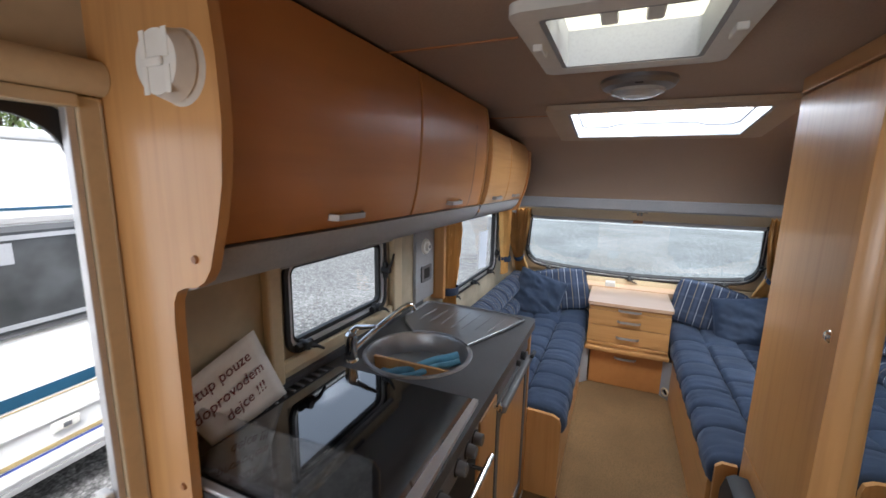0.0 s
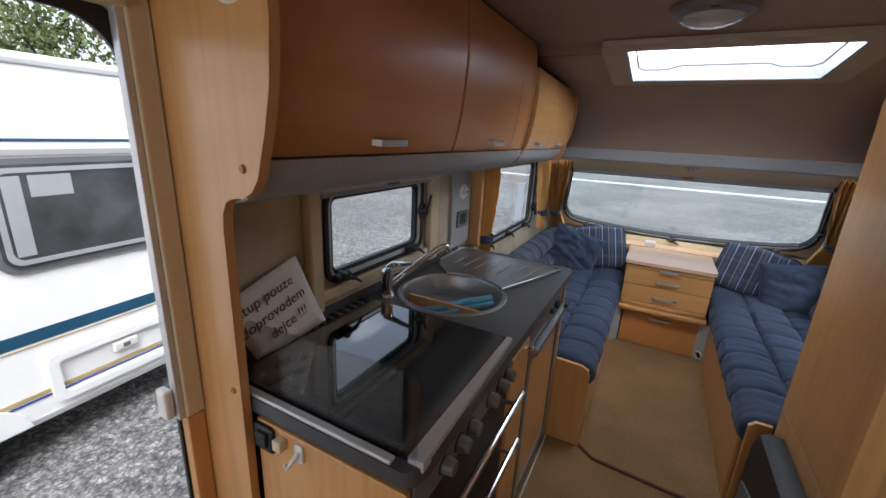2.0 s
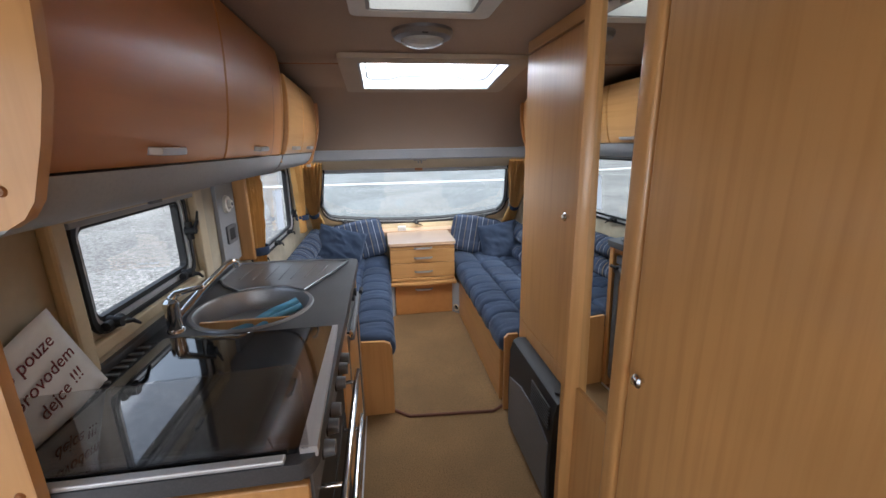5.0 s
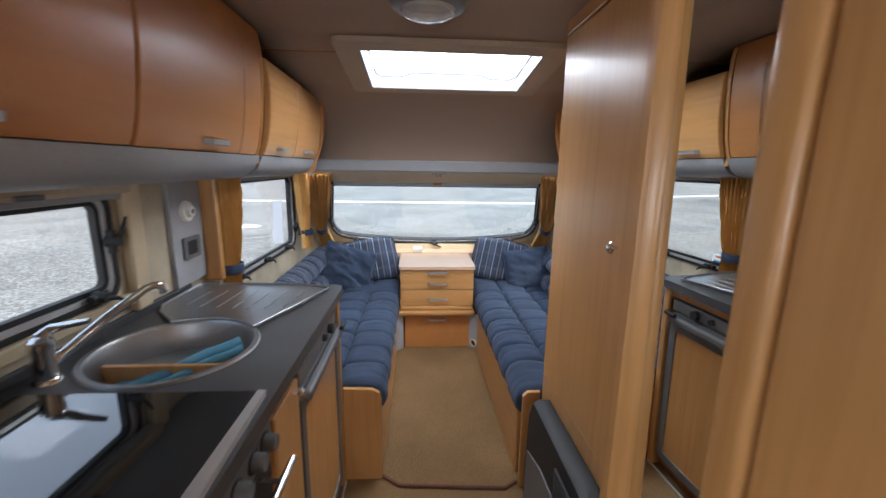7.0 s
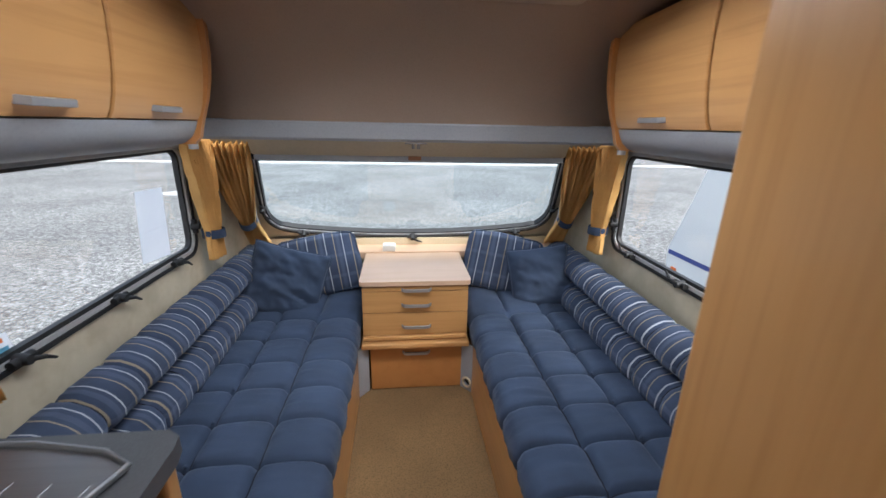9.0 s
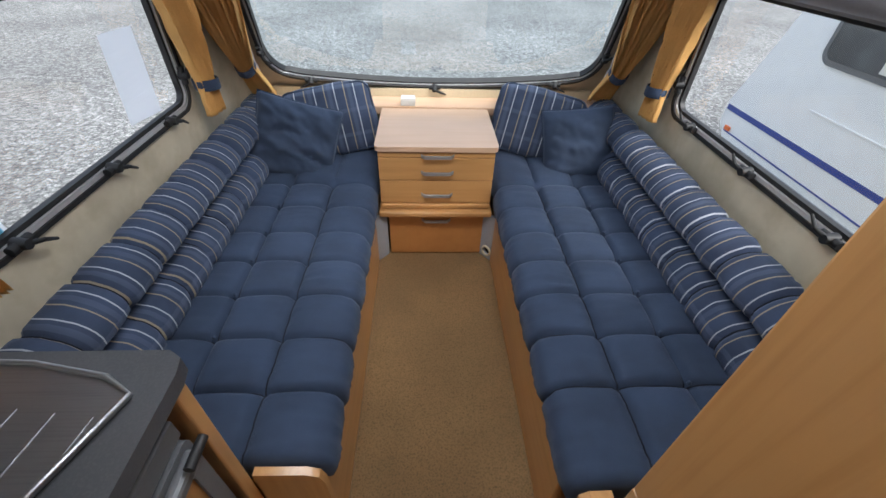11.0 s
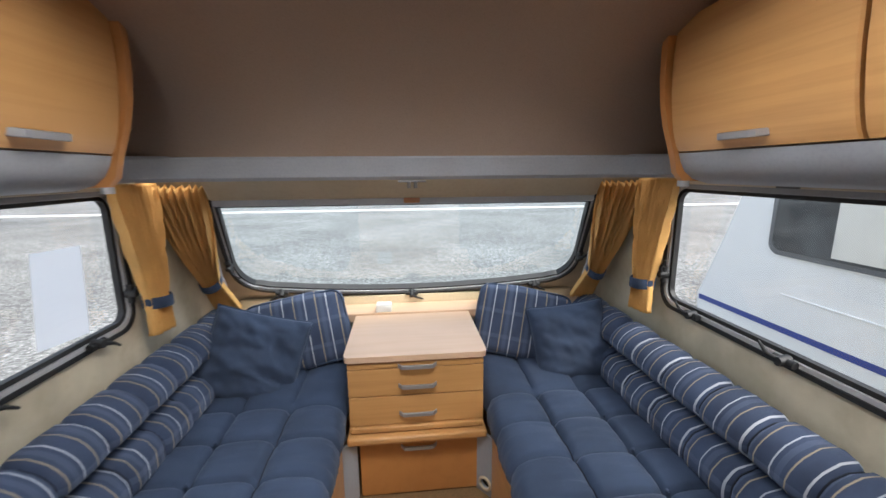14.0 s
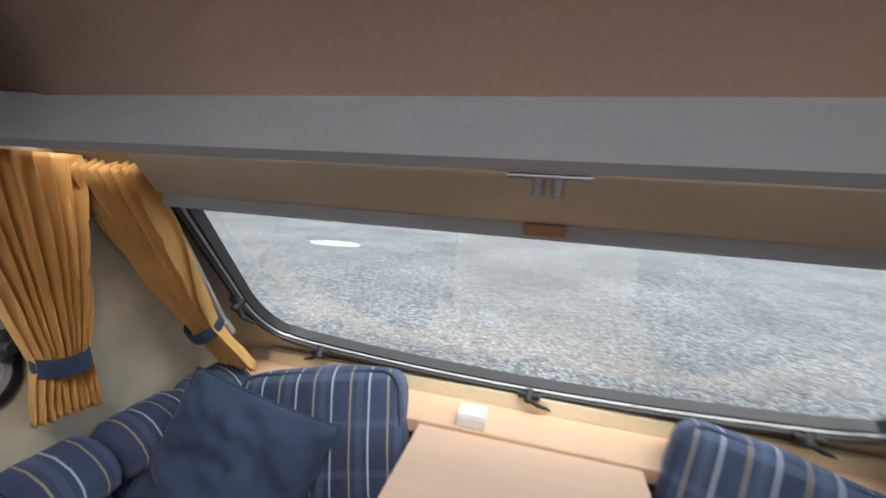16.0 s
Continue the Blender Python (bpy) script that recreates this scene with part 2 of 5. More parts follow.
hob_glass.node_tree.nodes["Principled BSDF"].inputs["IOR"].default_value = 2.4
acrylic = pane_material("window_acrylic", (0.93, 0.95, 0.95), 0.02)
front_acrylic = pane_material("front_acrylic", (0.90, 0.955, 0.965), 0.03)
smoked = pane_material("smoked_glass", (0.82, 0.82, 0.82), 0.04)
frosted = bpy.data.materials.new("opal_skylight")
frosted.use_nodes = True
ft = frosted.node_tree
ft.nodes.remove(ft.nodes["Principled BSDF"])
fa, fb, fm = ft.nodes.new("ShaderNodeBsdfTranslucent"), ft.nodes.new("ShaderNodeBsdfTransparent"), ft.nodes.new("ShaderNodeMixShader")
fa.inputs[0].default_value, fb.inputs[0].default_value, fm.inputs[0].default_value = (0.95, 0.96, 0.98, 1), (0.9, 0.9, 0.9, 1), 0.6
ft.links.new(fa.outputs[0], fm.inputs[1]); ft.links.new(fb.outputs[0], fm.inputs[2])
ft.links.new(fm.outputs[0], ft.nodes["Material Output"].inputs[0])

clouded = frosted.copy()
clouded.name = "clouded_hatch"
for n_, tint in (("Translucent BSDF", (0.78, 0.75, 0.62, 1)), ("Transparent BSDF", (0.56, 0.54, 0.45, 1))):
    clouded.node_tree.nodes[n_].inputs[0].default_value = tint

thin_paper = bpy.data.materials.new("thin_paper")
thin_paper.use_nodes = True
pn = thin_paper.node_tree
pa, pm = pn.nodes.new("ShaderNodeBsdfTranslucent"), pn.nodes.new("ShaderNodeMixShader")
pa.inputs[0].default_value, pm.inputs[0].default_value = (0.93, 0.93, 0.96, 1), 0.55
pn.nodes.remove(pn.nodes["Principled BSDF"])
pt_ = pn.nodes.new("ShaderNodeBsdfTransparent")
pn.links.new(pt_.outputs[0], pm.inputs[1]); pn.links.new(pa.outputs[0], pm.inputs[2])
pn.links.new(pm.outputs[0], pn.nodes["Material Output"].inputs[0])

# ---- building helpers ----
def finish(name, bm, material, parent=None, label="", smooth=False):
    me = bpy.data.meshes.new(name)
    bmesh.ops.recalc_face_normals(bm, faces=bm.faces)
    bm.to_mesh(me)
    bm.free()
    me.materials.append(material)
    if smooth:
        for p in me.polygons:
            p.use_smooth = True
        me.set_sharp_from_angle(angle=radians(smooth if smooth is not True else 50))
    ob = new(name, me)
    if parent:
        ob.parent = parent
    if label:
        ob["label"] = label
    return ob


part = finish


def thing(name, label, category, group="", at=(0, 0, 0)):
    ob = new(name)
    ob.location = at
    ob.empty_display_size = 0.05
    return tagged(ob, label, category, group)


def setting(ob, label, category=""):
    return tagged(ob, label, category, "", "structure")


def add_box(bm, x0, x1, y0, y1, z0, z1, bevel=0.0, seg=2):
    r = bmesh.ops.create_cube(bm, size=1)
    vs = r["verts"]
    for v in vs:
        v.co = Vector((x0 + (v.co.x + 0.5) * (x1 - x0), y0 + (v.co.y + 0.5) * (y1 - y0), z0 + (v.co.z + 0.5) * (z1 - z0)))
    if bevel:
        es = list({e for v in vs for e in v.link_edges})
        bmesh.ops.bevel(bm, geom=es, offset=bevel, segments=seg, profile=0.5, affect="EDGES")
    return bm


def box(name, x0, x1, y0, y1, z0, z1, material, parent=None, bevel=0.003, label="", seg=2):
    return finish(name, add_box(bmesh.new(), x0, x1, y0, y1, z0, z1, bevel, seg), material, parent, label)


def add_rod(bm, a, b, r0, r1=None, n=14):
    a, b = Vector(a), Vector(b)
    m = Matrix.Translation((a + b) / 2) @ (b - a).to_track_quat("Z", "Y").to_matrix().to_4x4()
    bmesh.ops.create_cone(bm, cap_ends=True, segments=n, radius1=r0, radius2=r0 if r1 is None else r1, depth=(b - a).length, matrix=m)
    return bm


def rod(name, a, b, r, material, parent=None, r1=None, n=14, label=""):
    return finish(name, add_rod(bmesh.new(), a, b, r, r1, n), material, parent, label, True)


def add_tube(bm, points, r, n=10, closed=False):
    """A round tube along points."""
    pts = [Vector(p) for p in points]
    rings = []
    for i, p in enumerate(pts):
        a = pts[i - 1] if i or closed else p
        b = pts[(i + 1) % len(pts)] if i < len(pts) - 1 or closed else p
        q = (b - a).to_track_quat("Z", "Y")
        rr_ = r[i] if isinstance(r, (list, tuple)) else r
        rings.append([bm.verts.new(p + q @ Vector((rr_ * math.cos(k * math.tau / n), rr_ * math.sin(k * math.tau / n), 0))) for k in range(n)])
    last = len(pts) if closed else len(pts) - 1
    for i in range(last):
        A, B = rings[i], rings[(i + 1) % len(pts)]
        for k in range(n):
            bm.faces.new((A[k], A[(k + 1) % n], B[(k + 1) % n], B[k]))
    if not closed:
        bm.faces.new(rings[0]); bm.faces.new(rings[-1])
    return bm


def tube(name, points, r, material, parent=None, n=10, closed=False, label=""):
    return finish(name, add_tube(bmesh.new(), points, r, n, closed), material, parent, label, True)


def rr(u0, u1, v0, v1, r, n=7):
    """A rounded rectangle as a loop of points."""
    out = []
    for cu, cv, a in ((u1 - r, v1 - r, 0), (u0 + r, v1 - r, 90), (u0 + r, v0 + r, 180), (u1 - r, v0 + r, 270)):
        out += [(cu + r * math.cos(radians(a + 90 * k / n)), cv + r * math.sin(radians(a + 90 * k / n))) for k in range(n + 1)]
    return out


def circle(cu, cv, r, n=40):
    return [(cu + r * math.cos(k * math.tau / n), cv + r * math.sin(k * math.tau / n)) for k in range(n)]


def add_plate(bm, put, outer, holes, thick):
    """A plate in the plane of put(u, v, w), with holes through its thickness."""
    front, back, edges = [], [], []
    for loop in (outer, *holes):
        f = [bm.verts.new(put(u, v, 0)) for u, v in loop]
        front.append(f)
        back.append([bm.verts.new(put(u, v, thick)) for u, v in loop])
        edges += [bm.edges.new((f[i], f[(i + 1) % len(f)])) for i in range(len(f))]
    twin = {a: b for f, k in zip(front, back) for a, b in zip(f, k)}
    got = bmesh.ops.triangle_fill(bm, use_beauty=True, use_dissolve=False, edges=edges)
    for face in [g for g in got["geom"] if isinstance(g, bmesh.types.BMFace)]:
        bm.faces.new([twin[v] for v in reversed(face.verts)])
    for f, k in zip(front, back):
        for i in range(len(f)):
            j = (i + 1) % len(f)
            bm.faces.new((f[i], f[j], k[j], k[i]))
    return bm


def plate(name, put, outer, holes, thick, material, parent=None, label="", bevel=0.0):
    bm = add_plate(bmesh.new(), put, outer, holes, thick)
    if bevel:
        es = [e for e in bm.edges if len(e.link_faces) == 2 and e.calc_face_angle(0) > 1.2]
        bmesh.ops.bevel(bm, geom=es, offset=bevel, segments=2, profile=0.5, affect="EDGES")
    return finish(name, bm, material, parent, label, 40)


on_left = lambda x: (lambda u, v, w: Vector((x - w, u, v)))      # u = y, v = z, thickness to the left
on_right = lambda x: (lambda u, v, w: Vector((x + w, u, v)))
on_cross = lambda y: (lambda u, v, w: Vector((u, y + w, v)))     # u = x, v = z, thickness ahead
on_floor = lambda z: (lambda u, v, w: Vector((u, v, z - w)))     # u = x, v = y, thickness down
on_roof = lambda z: (lambda u, v, w: Vector((u, v, z + w)))


def lathe(name, profile, centre, material, parent=None, n=36, label="", sx=1.0, open_top=False):
    """A turned shape from (radius, height) pairs."""
    bm = bmesh.new()
    c = Vector(centre)
    rings = [[bm.verts.new(c + Vector((sx * r * math.cos(k * math.tau / n), r * math.sin(k * math.tau / n), z))) for k in range(n)] for r, z in profile]
    for A, B in zip(rings, rings[1:]):
        for k in range(n):
            bm.faces.new((A[k], A[(k + 1) % n], B[(k + 1) % n], B[k]))
    if profile[0][0] < 0.1 or profile[-1][1] < profile[0][1] and not open_top:
        bm.faces.new(rings[0])
    bm.faces.new(rings[-1])
    return finish(name, bm, material, parent, label, 35)


def handle(parent, centre, along, out, length=0.10, name="handle"):
    """A flat arched pull of satin grey."""
    c, a, o = Vector(centre), Vector(along), Vector(out)
    side = a.cross(o)
    bm = bmesh.new()
    prof = [(-0.5, 0), (-0.40, 0.9), (-0.3, 1), (0.3, 1), (0.40, 0.9), (0.5, 0)]
    rings = []
    for s, h in prof:
        p = c + a * (s * length) + o * (h * 0.022)
        half = 0.009
        rings.append([bm.verts.new(p + side * q + o * w) for q, w in ((-half, -0.003), (half, -0.003), (half * 0.8, 0.003), (-half * 0.8, 0.003))])
    for A, B in zip(rings, rings[1:]):
        for k in range(4):
            bm.faces.new((A[k], A[(k + 1) % 4], B[(k + 1) % 4], B[k]))
    bm.faces.new(rings[0]); bm.faces.new(rings[-1])
    return finish(name, bm, handle_grey, parent, "satin grey arched handle")


def knob(parent, at, out):
    p, o = Vector(at), Vector(out)
    bm = add_rod(bmesh.new(), p, p + o * 0.014, 0.006)
    add_rod(bm, p + o * 0.012, p + o * 0.017, 0.010, 0.017, 20)
    add_rod(bm, p + o * 0.017, p + o * 0.025, 0.017, 0.010, 20)
    return finish("knob", bm, chrome, parent, "small round metal knob", True)


# ---- shell ----
XW, REAR = 1.03, -1.7
FRONT_Y = lambda z: 3.66 + (1.26 - z) * 0.86      # inner face of the raked front
box("floor", -1.05, 1.05, REAR, 4.2, -0.06, 0.0, carpet_mat, None, 0)
setting(bpy.data.objects["floor"], "caravan floor covered in tan carpet", "floor")
KW, LW = (1.235, 1.79, 1.0, 1.30), (2.43, 3.49, 0.825, 1.32)
door_hole = rr(-0.01, 0.80, -0.02, 1.662, 0.09)
for nm, put, holes in (("wall_left", on_left(-XW), [door_hole, rr(*KW, 0.055), rr(*LW, 0.075)]), ("wall_right", on_right(XW), [rr(*LW, 0.075)])):
    prof = [(REAR, -0.06), (4.16, -0.06), (4.16, 0.72), (FRONT_Y(1.34) + 0.02, 1.34), (3.68, 1.5), (3.4, 1.74), (2.95, 1.95), (REAR, 1.95)]
    w = plate(nm, put, prof, holes, 0.035, wall_mat)
    setting(w, "caravan side wall lined in mottled beige", "wall")
wall_rear = box("wall_rear", -1.06, 1.06, REAR - 0.04, REAR, -0.06, 1.95, wall_mat, None, 0)
setting(wall_rear, "plain beige rear wall of the caravan", "wall")

# ceiling: flat, then raked at the front, then rolled down to the shelf band
profile = [(REAR, 1.885), (1.225, 1.885), (1.67, 1.885), (2.3, 1.883), (2.385, 1.868), (2.868, 1.806), (2.95, 1.79), (3.05, 1.76), (3.14, 1.72), (3.22, 1.67), (3.295, 1.61), (3.36, 1.545), (3.415, 1.475), (3.45, 1.41), (3.46, 1.37)]
xs_c = [-1.05, -0.39, -0.345, 0.05, 0.39, 1.05]
bm = bmesh.new()
grid = [[bm.verts.new((x, y, z)) for x in xs_c] for y, z in profile]
for j in range(len(profile) - 1):
    for i in range(len(xs_c) - 1):
        if (j == 1 and i == 2) or (j == 4 and 1 <= i <= 3):
            continue
        bm.faces.new((grid[j][i], grid[j][i + 1], grid[j + 1][i + 1], grid[j + 1][i]))
ceiling = finish("ceiling", bm, ceiling_mat, None, "", 30)
so = ceiling.modifiers.new("thickness", "SOLIDIFY")
so.thickness, so.offset = 0.03, 1.0
setting(ceiling, "taupe fabric-lined caravan ceiling rolling down at the front", "ceiling")
for y in (1.40, 2.47):
    zc = 1.885 if y < 2.3 else 1.857
    for x0, x1 in ((-1.0, -0.40 if y < 2 else -0.49), (0.49, 0.80)):
        if y > 2 or x0 < 0:
            t_ = box("trim", x0, x1, y - 0.004, y + 0.004, zc - 0.004, zc + 0.003, wood_edge, None, 0.001)
            setting(t_, "thin joint strip across the ceiling lining", "trim")

# front wall, raked, with its bowed window
sl = math.hypot(1, 0.86)
put_front = lambda u, v, w: Vector((u, FRONT_Y(v) + w / sl * 1.0, v + w * 0.86 / sl))
def bowed(grow=0.0, top=1.262):
    """The front window's outline: straight sides, round lower corners, a bowed sill."""
    half = []
    for k in range(9):
        x = 0.72 * k / 8
        half.append((x, 0.722 + 0.046 * (x / 0.72) ** 2))
    for k in range(1, 9):
        f = k / 8
        half.append(((1 - f) ** 2 * 0.72 + 2 * f * (1 - f) * 0.885 + f * f * 0.866, (1 - f) ** 2 * 0.768 + 2 * f * (1 - f) * 0.785 + f * f * 0.93))
    half = [(x * (1 + grow / 0.87), z - grow * (1 if x < 0.8 else 0.4)) for x, z in half] + [(0.80 + grow, top + grow)]
    return [(-x, z) for x, z in reversed(half)] + half[1:]
wf = plate("wall_front", put_front, [(-1.05, 1.39), (-1.05, 0.66), (1.05, 0.66), (1.05, 1.39)], [bowed()], 0.035, wall_mat)
setting(wf, "raked front wall round the wide window", "wall")
wl = box("wall_front_lower", -1.05, 1.05, 4.16, 4.2, -0.06, 0.72, wall_mat, None, 0)
setting(wl, "front wall below the window", "wall")
# closed roof above and body round the shell
rf = box("roof", -1.07, 1.07, REAR - 0.05, 1.19, 1.95, 1.98, van_white, None, 0)
setting(rf, "white caravan roof", "roof")


def window_clip(parent, at, along, into, lever=1):
    """A black swivel catch on the window frame."""
    p, a, o = Vector(at), Vector(along), Vector(into)
    bm = bmesh.new()
    up = a.cross(o)
    add_rod(bm, p - o * 0.004, p + o * 0.03, 0.018, 0.013, 12)
    add_rod(bm, p - a * 0.032 + o * 0.008, p + a * 0.032 + o * 0.008, 0.012, 0.012, 10)
    add_rod(bm, p + o * 0.02, p + o * 0.034 + a * 0.034 * lever + up * 0.012, 0.009, 0.006, 8)
    add_rod(bm, p + o * 0.033 + a * 0.034 * lever + up * 0.012, p + o * 0.03 + a * 0.066 * lever + up * 0.034, 0.006, 0.004, 8)
    return finish("window_catch", bm, black_pl, parent, "black plastic swivel catch", True)


def side_window(number, put, into, bounds, radius, clips, cassette=True):
    u0, u1, v0, v1 = bounds
    w = thing("window_%d" % number, "caravan acrylic window with black rubber gasket and aluminium rail", "window")
    tagged(w, kind="structure")
    plate("gasket", lambda u, v, t: put(u, v, t - 0.012), rr(u0 - 0.006, u1 + 0.006, v0 - 0.006, v1 + 0.006, radius), [rr(u0 + 0.008, u1 - 0.008, v0 + 0.008, v1 - 0.008, radius - 0.008)], 0.05, rubber, w)
    plate("frame", lambda u, v, t: put(u, v, t - 0.006), rr(u0 + 0.008, u1 - 0.008, v0 + 0.008, v1 - 0.008, radius - 0.008), [rr(u0 + 0.022, u1 - 0.022, v0 + 0.022, v1 - 0.022, radius - 0.020)], 0.02, alu, w)
    plate("inner_gasket", lambda u, v, t: put(u, v, t + 0.002), rr(u0 + 0.022, u1 - 0.022, v0 + 0.022, v1 - 0.022, radius - 0.020), [rr(u0 + 0.036, u1 - 0.036, v0 + 0.036, v1 - 0.036, radius - 0.034)], 0.02, rubber, w)
    p = plate("pane", lambda u, v, t: put(u, v, t + 0.028), rr(u0 + 0.005, u1 - 0.005, v0 + 0.005, v1 - 0.005, radius - 0.005), [], 0.004, acrylic, w)
    p.visible_shadow = False
    for u, v, al in clips:
        window_clip(w, put(u, v, -0.01), al, into)
    if cassette:
        c = box("blind_cassette", *sorted((put(0, 0, -0.05).x, put(0, 0, 0).x - into[0] * 0.0)), u0 - 0.05, u1 + 0.05, v1 - 0.005, v1 + 0.03, cream_d, w, 0.01)
        lx = put(0, 0, -0.052).x
        box("blind_latch", min(lx, lx + into[0] * 0.012), max(lx, lx + into[0] * 0.012), (u0 + u1) / 2 - 0.03, (u0 + u1) / 2 + 0.03, v1 - 0.004, v1 + 0.008, grey_d, w, 0.002)
        rail = box("blind_rail", min(put(0, 0, -0.03).x, put(0, 0, -0.012).x), max(put(0, 0, -0.03).x, put(0, 0, -0.012).x), u0 - 0.03, u1 + 0.03, v1 - 0.022, v1 - 0.004, grey_pl, w, 0.004)
    return w


y_ax = (0, 1, 0)
side_window(1, on_left(-XW), (1, 0, 0), KW, 0.055, [(1.29, 1.018, y_ax), (1.70, 1.018, y_ax), (1.775, 1.16, (0, 0, 1))])
side_window(2, on_left(-XW), (1, 0, 0), LW, 0.075, [(2.55, 0.84, y_ax), (2.92, 0.84, y_ax), (3.285, 0.84, y_ax), (3.472, 0.95, (0, 0, 1))])
side_window(3, on_right(XW), (-1, 0, 0), LW, 0.075, [(2.57, 0.84, y_ax), (2.93, 0.84, y_ax), (3.295, 0.84, y_ax), (3.472, 0.95, (0, 0, 1))])

w4 = tagged(thing("window_4", "wide raked front window with bowed sill and black gasket", "window"), kind="structure")
plate("gasket", lambda u, v, t: put_front(u, v, t - 0.016), bowed(0.004), [bowed(-0.010, 1.26)], 0.046, rubber, w4)
plate("frame", lambda u, v, t: put_front(u, v, t - 0.006), bowed(-0.010, 1.258), [bowed(-0.015, 1.256)], 0.03, alu, w4)
plate("inner_gasket", lambda u, v, t: put_front(u, v, t), bowed(-0.015, 1.256), [bowed(-0.023, 1.254)], 0.03, rubber, w4)
p4 = plate("pane", lambda u, v, t: put_front(u, v, t + 0.03), bowed(-0.006), [], 0.004, front_acrylic, w4)
p4.visible_shadow = False
inward = Vector((0, -1, -0.86)).normalized()
for x, z, al in ((-0.672, 0.768, (1, 0, 0)), (0.0, 0.732, (1, 0, 0)), (0.672, 0.768, (1, 0, 0)), (-0.853, 0.95, (0, -0.65, 0.76)), (0.853, 0.95, (0, -0.65, 0.76))):
    window_clip(w4, put_front(x, z, -0.012), al, inward, -1 if x < 0 else 1)
for s in (-1, 1):
    bm = add_rod(bmesh.new(), put_front(s * 0.835, 1.18, -0.02), put_front(s * 0.885, 0.93, -0.07), 0.008)
    add_rod(bm, put_front(s * 0.885, 0.93, -0.07), put_front(s * 0.888, 0.89, -0.075), 0.012)
    finish("stay", bm, alu, w4, "silver window stay", True)
add = bmesh.new()
add_box(add, -0.77, 0.77, -0.018, 0.018, -0.055, 0.055, 0.012)
cas = finish("blind_cassette", add, cream_d, w4, "beige roller blind cassette", True)
cas.location, cas.rotation_euler = (0, 3.585, 1.315), (radians(38), 0, 0)
box("blind_rail", -0.765, 0.765, 3.61, 3.642, 1.240, 1.272, grey_pl, w4, 0.004)
box("blind_latch", -0.032, 0.032, 3.598, 3.612, 1.246, 1.266, wood_edge, w4, 0.003)
bm = bmesh.new()
add_rod(bm, (-0.05, 3.465, 1.334), (0.05, 3.465, 1.334), 0.004)
for x in (-0.012, 0.012):
    add_rod(bm, (x, 3.465, 1.332), (x, 3.467, 1.31), 0.007)
finish("catch", bm, satin_steel, w4, "small metal catch", True)

# grey shelf band across the front
bm = bmesh.new()
path = [(-1.03, 3.36), (-0.95, 3.41), (-0.80, 3.445), (0.80, 3.445), (0.95, 3.41), (1.03, 3.36)]
sec = [(0.0, 1.425), (-0.006, 1.415), (-0.002, 1.352), (0.012, 1.34), (0.05, 1.34), (0.05, 1.425)]
rings = [[bm.verts.new((x, y + d, z)) for d, z in sec] for x, y in path]
for A, B in zip(rings, rings[1:]):
    for k in range(len(sec)):
        bm.faces.new((A[k], A[(k + 1) % len(sec)], B[(k + 1) % len(sec)], B[k]))
bm.faces.new(rings[0]); bm.faces.new(rings[-1])
setting(finish("trim_front_band", bm, grey_pl, None, "", 25), "grey padded band under the rolled ceiling", "trim")

# ---- roof lights ----
def roof_light(name, put, outer, inner, label):
    r = tagged(thing(name, label, "skylight"), kind="structure")
    plate("frame", lambda u, v, w: put(u, v, w - 0.022), rr(*outer, 0.03), [rr(*inner, 0.012)], 0.022, frame_tan if name == "window_6" else white_pl, r, "", 0.004)
    plate("inner_rim", lambda u, v, w: put(u, v, w - 0.02), rr(inner[0] - 0.002, inner[1] + 0.002, inner[2] - 0.002, inner[3] + 0.002, 0.012), [rr(inner[0] + 0.012, inner[1] - 0.012, inner[2] + 0.012, inner[3] - 0.012, 0.01)], 0.10, grey_pl, r)
    d = plate("dome", lambda u, v, w: put(u, v, w + 0.075), rr(inner[0], inner[1], inner[2], inner[3], 0.012), [], 0.004, clouded if name == "window_5" else frosted, r, "opal acrylic dome")
    d.visible_shadow = False
    return r

put_s1 = on_roof(1.885)
r5 = roof_light("window_5", put_s1, (-0.378, 0.083, 1.20, 1.705), (-0.325, 0.025, 1.255, 1.645), "white framed roof hatch with cloudy pane and side catches")
for x in (-0.352, 0.056):
    box("catch", x - 0.012, x + 0.012, 1.40, 1.47, 1.848, 1.866, white_pl, r5, 0.004)
bm = bmesh.new()
add_box(bm, -0.30, 0.0, 1.40, 1.43, 1.925, 1.945, 0.006)
add_box(bm, -0.22, -0.18, 1.40, 1.52, 1.925, 1.95, 0.006)
add_box(bm, -0.12, -0.08, 1.40, 1.52, 1.925, 1.95, 0.006)
finish("stay_bar", bm, white_pl, r5, "white hatch stay bar")
slope = (1.806 - 1.868) / (2.868 - 2.385)
put_s2 = lambda u, v, w: Vector((u, v, 1.868 + (v - 2.385) * slope + w))
r6 = roof_light("window_6", put_s2, (-0.487, 0.487, 2.31, 2.93), (-0.395, 0.395, 2.385, 2.868), "wide bright roof light in a cream moulded frame")
wire = [(-0.36, 2.40), (-0.36, 2.77), (-0.335, 2.815), (-0.23, 2.815), (-0.17, 2.755), (0.17, 2.755), (0.23, 2.815), (0.335, 2.815), (0.36, 2.77), (0.36, 2.40)]
tube("stay_wire", [put_s2(x, y, 0.022) for x, y in wire], 0.0045, grey_d, r6, 8)
for x in (-0.36, 0.36):
    box("catch", x - 0.02, x + 0.02, 2.395, 2.42, 1.85, 1.878, grey_d, r6, 0.004)
